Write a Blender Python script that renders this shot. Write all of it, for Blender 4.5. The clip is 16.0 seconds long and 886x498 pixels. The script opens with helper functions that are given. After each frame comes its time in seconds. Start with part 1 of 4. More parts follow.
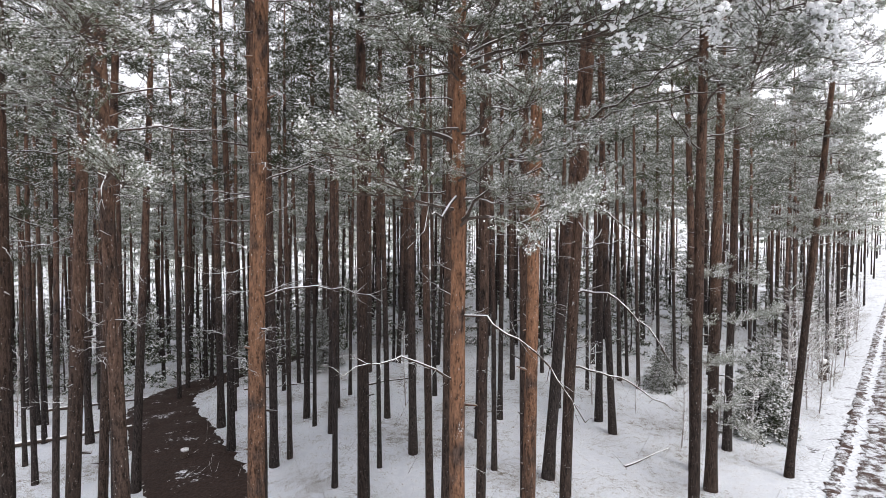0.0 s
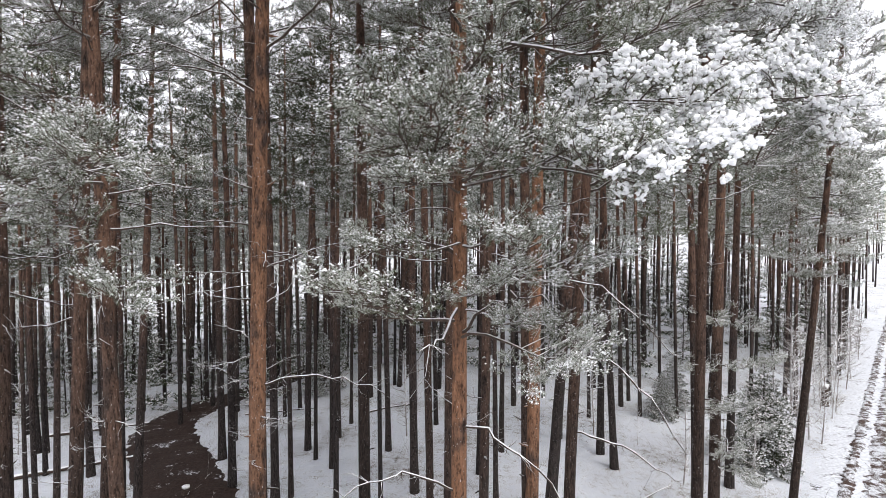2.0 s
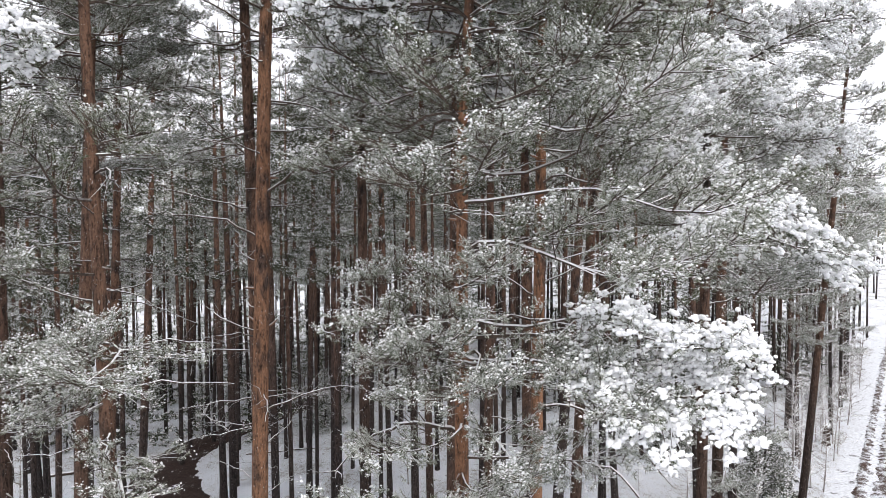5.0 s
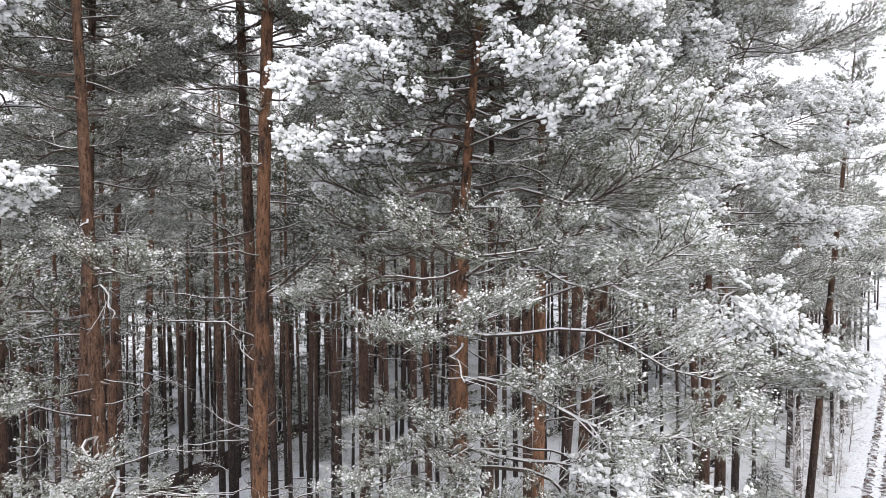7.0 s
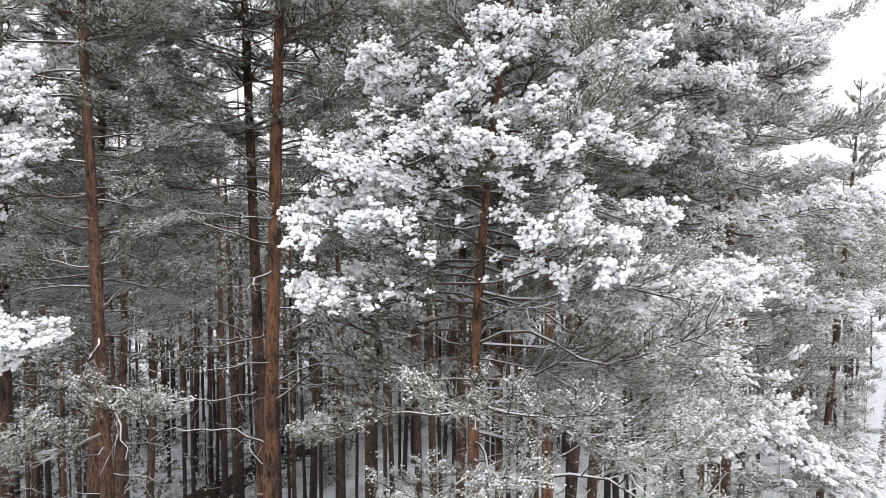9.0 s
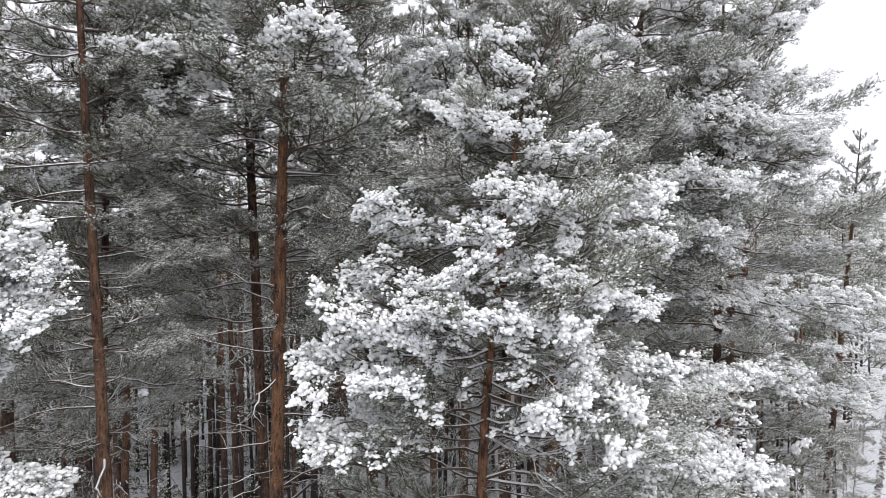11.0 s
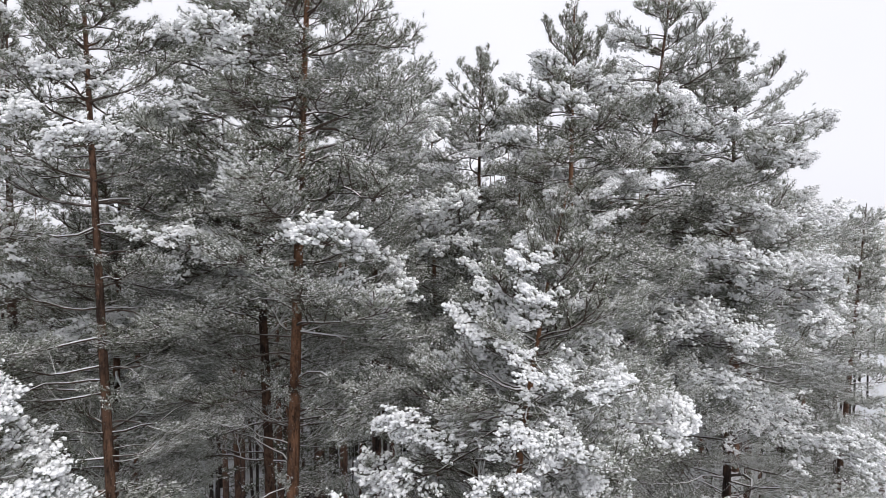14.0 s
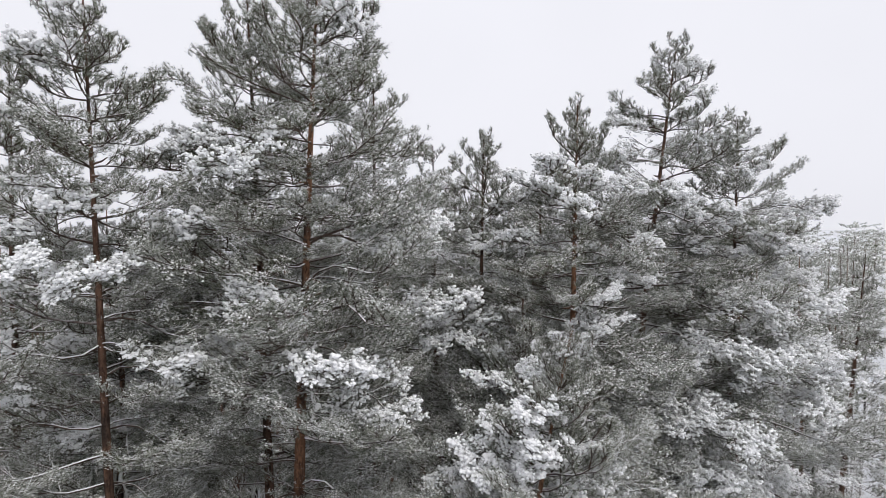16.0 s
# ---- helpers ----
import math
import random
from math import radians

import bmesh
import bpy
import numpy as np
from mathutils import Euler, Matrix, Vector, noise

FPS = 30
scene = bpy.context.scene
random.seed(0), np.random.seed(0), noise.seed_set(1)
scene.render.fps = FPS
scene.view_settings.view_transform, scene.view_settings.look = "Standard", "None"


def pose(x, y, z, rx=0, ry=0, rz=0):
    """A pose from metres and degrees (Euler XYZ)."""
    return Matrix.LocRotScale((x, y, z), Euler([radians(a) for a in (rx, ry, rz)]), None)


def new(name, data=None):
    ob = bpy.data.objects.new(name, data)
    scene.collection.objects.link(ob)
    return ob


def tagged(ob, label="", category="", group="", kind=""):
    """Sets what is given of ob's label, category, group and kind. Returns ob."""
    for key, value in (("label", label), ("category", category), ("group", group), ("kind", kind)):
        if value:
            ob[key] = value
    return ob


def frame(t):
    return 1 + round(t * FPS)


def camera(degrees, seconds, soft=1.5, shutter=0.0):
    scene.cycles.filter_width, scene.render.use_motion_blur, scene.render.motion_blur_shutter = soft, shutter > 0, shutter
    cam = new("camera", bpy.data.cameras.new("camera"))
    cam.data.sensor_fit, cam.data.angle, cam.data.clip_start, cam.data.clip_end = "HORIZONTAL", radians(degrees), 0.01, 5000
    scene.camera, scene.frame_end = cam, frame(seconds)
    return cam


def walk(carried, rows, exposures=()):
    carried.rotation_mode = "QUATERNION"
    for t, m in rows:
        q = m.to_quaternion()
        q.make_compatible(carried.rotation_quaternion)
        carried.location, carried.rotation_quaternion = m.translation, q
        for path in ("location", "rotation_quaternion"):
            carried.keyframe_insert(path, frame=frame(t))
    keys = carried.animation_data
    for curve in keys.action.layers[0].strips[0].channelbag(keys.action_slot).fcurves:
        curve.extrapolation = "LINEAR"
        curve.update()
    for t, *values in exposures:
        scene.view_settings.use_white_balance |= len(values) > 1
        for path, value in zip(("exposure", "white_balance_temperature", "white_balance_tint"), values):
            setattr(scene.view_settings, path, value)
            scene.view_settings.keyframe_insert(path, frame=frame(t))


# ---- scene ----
cam = camera(73.0, 16.0, 0.7)
# seconds, x, y, z, pitch, yaw, roll
ROWS = [
    (0, 0.000, -0.000, 8.099, -2.352, 0.024, 0.400),
    (0.5, -0.005, 0.032, 8.421, -2.327, 0.062, 0.365),
    (1, -0.007, 0.059, 8.745, -2.305, 0.088, 0.332),
    (1.5, -0.006, 0.078, 9.074, -2.288, 0.100, 0.301),
    (2, -0.009, 0.086, 9.414, -2.273, 0.102, 0.269),
    (2.5, -0.015, 0.089, 9.759, -2.272, 0.101, 0.233),
    (3, -0.029, 0.095, 10.108, -2.278, 0.108, 0.192),
    (3.5, -0.033, 0.108, 10.461, -2.282, 0.115, 0.152),
    (4, -0.032, 0.123, 10.815, -2.284, 0.121, 0.117),
    (4.5, -0.031, 0.145, 11.176, -2.273, 0.128, 0.087),
    (5, -0.029, 0.171, 11.543, -2.251, 0.136, 0.063),
    (5.5, -0.028, 0.199, 11.914, -2.222, 0.144, 0.044),
    (6, -0.026, 0.226, 12.286, -2.190, 0.155, 0.031),
    (6.5, -0.026, 0.251, 12.660, -2.159, 0.168, 0.025),
    (7, -0.026, 0.272, 13.033, -2.132, 0.184, 0.026),
    (7.5, -0.048, 0.287, 13.410, -2.109, 0.221, 0.028),
    (8, -0.088, 0.296, 13.799, -2.083, 0.270, 0.026),
    (8.5, -0.121, 0.300, 14.196, -2.057, 0.297, 0.017),
    (9, -0.141, 0.303, 14.594, -2.041, 0.292, -0.003),
    (9.5, -0.161, 0.308, 14.992, -2.033, 0.265, -0.037),
    (10, -0.181, 0.314, 15.389, -2.033, 0.221, -0.077),
    (10.5, -0.203, 0.324, 15.785, -2.042, 0.165, -0.118),
    (11, -0.228, 0.338, 16.177, -2.059, 0.104, -0.152),
    (11.5, -0.257, 0.357, 16.565, -2.086, 0.041, -0.172),
    (12, -0.292, 0.382, 16.947, -2.123, -0.017, -0.172),
    (12.5, -0.331, 0.410, 17.329, -2.160, -0.065, -0.153),
    (13, -0.380, 0.436, 17.719, -2.187, -0.097, -0.123),
    (13.5, -0.435, 0.452, 18.117, -2.202, -0.114, -0.086),
    (14, -0.478, 0.460, 18.518, -2.211, -0.142, -0.049),
    (14.5, -0.511, 0.460, 18.917, -2.229, -0.179, -0.013),
    (15, -0.536, 0.465, 19.313, -2.254, -0.219, 0.024),
    (15.5, -0.552, 0.475, 19.706, -2.286, -0.266, 0.063),
    (16, -0.563, 0.489, 20.100, -2.316, -0.315, 0.104),
]
walk(cam, [(t, pose(x, y, z, 90 + pitch, -roll, yaw)) for t, x, y, z, pitch, yaw, roll in ROWS],
     [(0.0, 0.42), (4.0, 0.45), (8.0, 0.42), (10.0, 0.20), (12.5, -0.06), (14.5, -0.22), (16.0, -0.32)])

# ---- light: a bright overcast sky ----
world = bpy.data.worlds.new("overcast")
scene.world = world
world.use_nodes = True
wn = world.node_tree
wn.nodes.clear()
sky = wn.nodes.new("ShaderNodeTexSky")
sky.sky_type, sky.sun_disc = "NISHITA", False
sky.sun_elevation, sky.sun_rotation = radians(50), radians(150)
sky.dust_density, sky.air_density, sky.ozone_density = 4.0, 1.0, 1.0
grey = wn.nodes.new("ShaderNodeHueSaturation")
grey.inputs["Saturation"].default_value = 0.12
cloud_noise = wn.nodes.new("ShaderNodeTexNoise")
cloud_noise.inputs["Scale"].default_value = 1.6
cloud_noise.inputs["Detail"].default_value = 5.0
cloud_ramp = wn.nodes.new("ShaderNodeMapRange")
cloud_ramp.inputs["To Min"].default_value, cloud_ramp.inputs["To Max"].default_value = 11.3, 13.3
cloud_tint = wn.nodes.new("ShaderNodeVectorMath")
cloud_tint.operation = "SCALE"
cloud_tint.inputs[0].default_value = (0.960, 0.964, 1.036)
veil = wn.nodes.new("ShaderNodeMix")
veil.data_type = "RGBA"
veil.inputs["Factor"].default_value = 0.88
backg = wn.nodes.new("ShaderNodeBackground")
backg.inputs["Strength"].default_value = 0.1
wout = wn.nodes.new("ShaderNodeOutputWorld")
wn.links.new(sky.outputs["Color"], grey.inputs["Color"])
wn.links.new(grey.outputs["Color"], veil.inputs[6])
wn.links.new(cloud_noise.outputs["Fac"], cloud_ramp.inputs["Value"])
wn.links.new(cloud_ramp.outputs["Result"], cloud_tint.inputs["Scale"])
wn.links.new(cloud_tint.outputs["Vector"], veil.inputs[7])
wn.links.new(veil.outputs[2], backg.inputs["Color"])
wn.links.new(backg.outputs["Background"], wout.inputs["Surface"])
sun = new("sun", bpy.data.lights.new("sun", "SUN"))
sun.data.energy, sun.data.angle, sun.data.color = 1.5, radians(25), (1.0, 0.97, 0.93)
sun.matrix_world = pose(0, 0, 60, 40, 0, 30)


# ---- materials ----
def material(name, rough=0.8, spec=0.25):
    m = bpy.data.materials.new(name)
    m.use_nodes = True
    b = m.node_tree.nodes["Principled BSDF"]
    b.inputs["Roughness"].default_value = rough
    b.inputs["Specular IOR Level"].default_value = spec
    return m, m.node_tree, b


def node(tree, kind, **inputs):
    n = tree.nodes.new(kind)
    for k, v in inputs.items():
        n.inputs[k.replace("_", " ")].default_value = v
    return n


def ramp(tree, source, stops):
    r = tree.nodes.new("ShaderNodeValToRGB")
    els = r.color_ramp.elements
    while len(els) < len(stops):
        els.new(0.5)
    for e, (p, c) in zip(els, stops):
        e.position, e.color = p, (*c, 1) if len(c) == 3 else c
    tree.links.new(source, r.inputs["Fac"])
    return r.outputs["Color"]


def mixed(tree, fac, a, b):
    m = tree.nodes.new("ShaderNodeMix")
    m.data_type = "RGBA"
    for sock, v in ((m.inputs["Factor"], fac), (m.inputs[6], a), (m.inputs[7], b)):
        if isinstance(v, (int, float)):
            sock.default_value = v
        elif isinstance(v, tuple):
            sock.default_value = (*v, 1)
        else:
            tree.links.new(v, sock)
    return m.outputs[2]


def ranged(tree, v, a, b, lo=0.0, hi=1.0, smooth=True):
    m = tree.nodes.new("ShaderNodeMapRange")
    m.interpolation_type = "SMOOTHSTEP" if smooth else "LINEAR"
    for k, x in (("From Min", a), ("From Max", b), ("To Min", lo), ("To Max", hi)):
        m.inputs[k].default_value = x
    tree.links.new(v, m.inputs["Value"])
    return m.outputs["Result"]


def maths(tree, op, a, b):
    m = tree.nodes.new("ShaderNodeMath")
    m.operation = op
    for sock, v in zip(m.inputs, (a, b)):
        if isinstance(v, (int, float)):
            sock.default_value = v
        else:
            tree.links.new(v, sock)
    return m.outputs[0]


def noise_tex(tree, scale, detail=4.0, stretch=None, coord="Object"):
    c = tree.nodes.new("ShaderNodeTexCoord").outputs[coord]
    if stretch:
        mp = tree.nodes.new("ShaderNodeMapping")
        mp.inputs["Scale"].default_value = stretch
        tree.links.new(c, mp.inputs["Vector"])
        c = mp.outputs["Vector"]
    n = node(tree, "ShaderNodeTexNoise", Scale=scale, Detail=detail)
    tree.links.new(c, n.inputs["Vector"])
    return n.outputs["Fac"]


def up_facing(tree):
    g = tree.nodes.new("ShaderNodeNewGeometry")
    s = tree.nodes.new("ShaderNodeSeparateXYZ")
    tree.links.new(g.outputs["Normal"], s.inputs["Vector"])
    return s.outputs["Z"]


def bump(tree, b, height, strength, distance):
    n = node(tree, "ShaderNodeBump", Strength=strength, Distance=distance)
    tree.links.new(height, n.inputs["Height"])
    tree.links.new(n.outputs["Normal"], b.inputs["Normal"])


SNOW = (0.88, 0.885, 0.895)
RIME = (0.81, 0.82, 0.785)


def snow_material():
    m, t, b = material("snow", 0.75, 0.2)
    n = noise_tex(t, 9.0, 6.0)
    t.links.new(ramp(t, n, [(0.3, (0.89, 0.895, 0.905)), (0.65, (0.95, 0.95, 0.955))]), b.inputs["Base Color"])
    b.inputs["Subsurface Weight"].default_value = 0.0
    bump(t, b, maths(t, "ADD", noise_tex(t, 30.0, 5.0), maths(t, "MULTIPLY", noise_tex(t, 110.0, 4.0), 0.5)), 0.55, 0.02)
    return m


def needle_material(name, snow_from, snow_to, tint=1.0, clear=0.28):
    m, t, b = material(name, 0.6, 0.2)
    g = t.nodes.new("ShaderNodeNewGeometry")
    info = t.nodes.new("ShaderNodeObjectInfo")
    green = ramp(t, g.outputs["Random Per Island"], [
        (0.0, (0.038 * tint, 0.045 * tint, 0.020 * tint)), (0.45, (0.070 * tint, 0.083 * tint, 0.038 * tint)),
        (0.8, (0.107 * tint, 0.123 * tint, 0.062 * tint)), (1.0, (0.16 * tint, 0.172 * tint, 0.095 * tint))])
    shade = ramp(t, info.outputs["Random"], [(0.0, (0.80, 0.86, 0.86)), (1.0, (1.12, 1.12, 0.98))])
    mul = t.nodes.new("ShaderNodeMix")
    mul.data_type, mul.blend_type = "RGBA", "MULTIPLY"
    mul.inputs["Factor"].default_value = 1.0
    t.links.new(green, mul.inputs[6])
    t.links.new(shade, mul.inputs[7])
    up = maths(t, "ADD", maths(t, "MULTIPLY", up_facing(t), 0.55), 0.22)
    jit = maths(t, "MULTIPLY", maths(t, "SUBTRACT", g.outputs["Random Per Island"], 0.5), 1.05)
    patch = maths(t, "MULTIPLY", maths(t, "SUBTRACT", noise_tex(t, 1.7, 3.0), 0.5), 1.2)
    cover = ranged(t, maths(t, "ADD", maths(t, "ADD", up, jit), patch), snow_from, snow_to)
    t.links.new(mixed(t, maths(t, "MULTIPLY", cover, 0.85), mul.outputs[2], RIME), b.inputs["Base Color"])
    thin = t.nodes.new("ShaderNodeBsdfTranslucent")
    t.links.new(b.inputs["Base Color"].links[0].from_socket, thin.inputs["Color"])
    both = t.nodes.new("ShaderNodeMixShader")
    both.inputs["Fac"].default_value = clear
    t.links.new(b.outputs["BSDF"], both.inputs[1])
    t.links.new(thin.outputs["BSDF"], both.inputs[2])
    t.links.new(both.outputs["Shader"], t.nodes["Material Output"].inputs["Surface"])
    return m


def bark_material(name, low, high, change, span, snowy=0.0):
    """Pine bark: grey-brown furrowed plates low down, thin orange flakes above the height of change."""
    m, t, b = material(name, 0.9, 0.12)
    sep = t.nodes.new("ShaderNodeSeparateXYZ")
    t.links.new(t.nodes.new("ShaderNodeTexCoord").outputs["Object"], sep.inputs["Vector"])
    broad = noise_tex(t, 2.2, 4.0, (1, 1, 0.35))
    height = maths(t, "ADD", sep.outputs["Z"], maths(t, "MULTIPLY", maths(t, "SUBTRACT", broad, 0.5), 5.0))
    where = ranged(t, height, change - span, change + span)
    fine = maths(t, "ADD", maths(t, "MULTIPLY", noise_tex(t, 30.0, 8.0, (1, 1, 0.22)), 0.6), maths(t, "MULTIPLY", noise_tex(t, 55.0, 5.0, (1, 1, 0.5)), 0.4))
    flakes = noise_tex(t, 48.0, 4.0, (1, 1, 0.6))
    blotch = noise_tex(t, 5.5, 4.0, (1, 1, 0.45))
    old = ramp(t, fine, [(0.38, tuple(0.25 * c for c in low)), (0.5, low), (0.66, tuple(1.9 * c for c in low))])
    young = ramp(t, fine, [(0.37, tuple(0.3 * c for c in high)), (0.49, high), (0.66, tuple(1.55 * c for c in high))])
    col = mixed(t, maths(t, "MULTIPLY", where, ranged(t, blotch, 0.30, 0.55)), old, young)
    info = t.nodes.new("ShaderNodeObjectInfo")
    tone = ramp(t, info.outputs["Random"], [(0.0, (0.72, 0.74, 0.76)), (1.0, (1.2, 1.15, 1.1))])
    mul = t.nodes.new("ShaderNodeMix")
    mul.data_type, mul.blend_type = "RGBA", "MULTIPLY"
    mul.inputs["Factor"].default_value = 1.0
    t.links.new(col, mul.inputs[6])
    t.links.new(tone, mul.inputs[7])
    speck = maths(t, "ADD", ranged(t, flakes, 0.66, 0.72), ranged(t, up_facing(t), 0.25, 0.6))
    col = mixed(t, maths(t, "MULTIPLY", speck, 0.35 + snowy), mul.outputs[2], SNOW)
    t.links.new(col, b.inputs["Base Color"])
    bump(t, b, maths(t, "ADD", fine, maths(t, "MULTIPLY", flakes, 0.4)), 0.9, 0.03)
    return m


def limb_material(name, colour, a=0.25, z=0.6):
    m, t, b = material(name, 0.9, 0.15)
    n = noise_tex(t, 20.0, 4.0)
    col = ramp(t, n, [(0.3, tuple(0.5 * c for c in colour)), (0.7, tuple(1.4 * c for c in colour))])
    cover = ranged(t, maths(t, "ADD", up_facing(t), maths(t, "MULTIPLY", maths(t, "SUBTRACT", noise_tex(t, 3.0), 0.5), 0.9)), a, z)
    t.links.new(mixed(t, cover, col, SNOW), b.inputs["Base Color"])
    bump(t, b, n, 0.5, 0.01)
    return m


def ground_material():
    m, t, b = material("snowy_forest_floor", 0.85, 0.15)
    fine, mid, wide = noise_tex(t, 30.0, 8.0), noise_tex(t, 3.4, 7.0), noise_tex(t, 0.3, 4.0)
    snow = ramp(t, mid, [(0.3, (0.64, 0.66, 0.71)), (0.7, (0.82, 0.84, 0.88))])
    litter = ramp(t, noise_tex(t, 30.0, 4.0), [(0.3, (0.05, 0.04, 0.03)), (0.7, (0.20, 0.16, 0.11))])
    bare = maths(t, "ADD", maths(t, "MULTIPLY", fine, 0.9), maths(t, "ADD", maths(t, "MULTIPLY", mid, 0.4), maths(t, "MULTIPLY", wide, 0.45)))
    t.links.new(mixed(t, ranged(t, bare, 0.86, 1.06), snow, litter), b.inputs["Base Color"])
    bump(t, b, maths(t, "ADD", fine, mid), 0.8, 0.08)
    return m


def track_material(name, cover_a, cover_b, scale=1.0, dark=1.0):
    m, t, b = material(name, 0.8, 0.2)
    fine, mid = noise_tex(t, 9.0 * scale, 7.0), noise_tex(t, 1.1 * scale, 6.0)
    soil = ramp(t, fine, [(0.3, (0.016 * dark, 0.009 * dark, 0.007 * dark)), (0.7, (0.052 * dark, 0.032 * dark, 0.025 * dark))])
    snow = ramp(t, fine, [(0.3, (0.52, 0.53, 0.56)), (0.7, (0.78, 0.80, 0.84))])
    cover = ranged(t, maths(t, "ADD", mid, maths(t, "MULTIPLY", fine, 0.6)), cover_a, cover_b)
    t.links.new(mixed(t, cover, soil, snow), b.inputs["Base Color"])
    bump(t, b, fine, 0.8, 0.06)
    return m


M_SNOW = snow_material()
M_NEEDLE = needle_material("pine_needles", 0.08, 1.50, 0.95, 0.36)
M_NEEDLE_RIME = needle_material("rimed_pine_needles", -0.50, 0.92, 1.1, 0.36)
# Inner stand: less rime, and a green darkened to paint in the canopy's shade.
M_NEEDLE_MID = needle_material("shaded_pine_needles", 0.58, 1.60, 0.55, 0.10)
M_NEEDLE_FAR = needle_material("pine_needles_snowed", -0.30, 0.90, 1.1)
M_SPRUCE = needle_material("spruce_needles", 0.6, 1.3, 0.55)
M_BARK = bark_material("pine_bark", (0.050, 0.035, 0.029), (0.188, 0.100, 0.060), 4.5, 3.5)
# Dark of its own low down; upper orange dimmed to stand for crown shade.
M_BARK_DARK = bark_material("dark_shaded_pine_bark", (0.036, 0.026, 0.022), (0.118, 0.070, 0.049), 7.5, 4.0)
M_BARK_MID = bark_material("pine_bark_dark", (0.036, 0.029, 0.027), (0.150, 0.087, 0.061), 8.0, 5.0)
M_LIMB = limb_material("limb_bark", (0.060, 0.044, 0.035), 0.35, 0.7)
M_TWIG = limb_material("twig_bark", (0.075, 0.056, 0.045), 0.3, 0.7)
M_GROUND = ground_material()
M_TRAIL = track_material("wet_soil", 0.93, 1.07)
M_ROAD = track_material("packed_snow", 0.48, 0.72)
M_RUT = track_material("slushy_rut", 0.72, 0.92, 3.0, 2.0)


# ---- mesh tools ----
def mesh_from(name, verts, tris, mat, smooth=False, second=None, pick=None):
    """Triangle mesh from arrays."""
    me = bpy.data.meshes.new(name)
    v, f = np.asarray(verts, np.float32), np.asarray(tris, np.int32)
    me.vertices.add(len(v))
    me.vertices.foreach_set("co", v.ravel())
    me.loops.add(f.size)
    me.loops.foreach_set("vertex_index", f.ravel())
    me.polygons.add(len(f))
    me.polygons.foreach_set("loop_start", np.arange(0, f.size, 3, dtype=np.int32))
    me.polygons.foreach_set("use_smooth", np.full(len(f), smooth))
    me.update(calc_edges=True)
    me.materials.append(mat)
    if second is not None:
        me.materials.append(second)
        me.polygons.foreach_set("material_index", np.asarray(pick, np.int32))
    return me


def child(name, me, parent, m=None, label=""):
    ob = new(name, me)
    ob.parent = parent
    if m is not None:
        ob.matrix_basis = m
    if label:
        ob["label"] = label
    return ob


def joined(parts):
    vs, fs, n = [], [], 0
    for v, f in parts:
        if len(v):
            vs.append(v)
            fs.append(f + n)
            n += len(v)
    return np.concatenate(vs), np.concatenate(fs)


def tube(points, radii, sides, rng=None, rough=0.0):
    """Tapered tube round a line of points."""
    p = np.asarray(points, float)
    d = np.gradient(p, axis=0)
    d /= np.linalg.norm(d, axis=1)[:, None] + 1e-9
    ref = np.array([0.0, 0.0, 1.0]) if abs(d[0, 2]) < 0.8 else np.array([1.0, 0.0, 0.0])
    a = np.cross(d, ref)
    a /= np.linalg.norm(a, axis=1)[:, None] + 1e-9
    b = np.cross(d, a)
    ang = np.arange(sides) * 2 * np.pi / sides
    r = np.asarray(radii, float)[:, None] * np.ones(sides)
    if rough:
        r = r * (1 + rough * rng.standard_normal(r.shape))
    v = p[:, None, :] + (a[:, None, :] * np.cos(ang)[None, :, None] + b[:, None, :] * np.sin(ang)[None, :, None]) * r[:, :, None]
    n, k = len(p), sides
    i, j = np.meshgrid(np.arange(n - 1), np.arange(k), indexing="ij")
    q0, q1 = i * k + j, i * k + (j + 1) % k
    f = np.concatenate([np.stack([q0, q1, q1 + k], -1).reshape(-1, 3), np.stack([q0, q1 + k, q0 + k], -1).reshape(-1, 3)])
    return v.reshape(-1, 3), f


def unit(v):
    return v / (np.linalg.norm(v, axis=-1, keepdims=True) + 1e-9)


def blades(rng, at, way, count, length, width, spread, along):
    """Narrow needle blades round each shoot tip."""
    n = len(at) * count
    p, d = np.repeat(at, count, 0), np.repeat(way, count, 0)
    p = p - d * (rng.random((n, 1)) * along)
    out = unit(d * 0.75 + unit(rng.standard_normal((n, 3))) * spread)
    ln = length * (0.6 + 0.7 * rng.random((n, 1)))
    side = unit(np.cross(out, rng.standard_normal((n, 3)))) * width * (0.6 + 0.6 * rng.random((n, 1)))
    v = np.stack([p - side * 0.5, p + side * 0.5, p + out * ln], 1).reshape(-1, 3)
    return v, np.arange(3 * n).reshape(-1, 3)


ROUGH = (np.array([(1, 0, 0), (0, 1, 0), (-1, 0, 0), (0, -1, 0), (0, 0, 1), (0, 0, -0.6)], float),
         np.array([(0, 1, 4), (1, 2, 4), (2, 3, 4), (3, 0, 4), (1, 0, 5), (2, 1, 5), (3, 2, 5), (0, 3, 5)]))


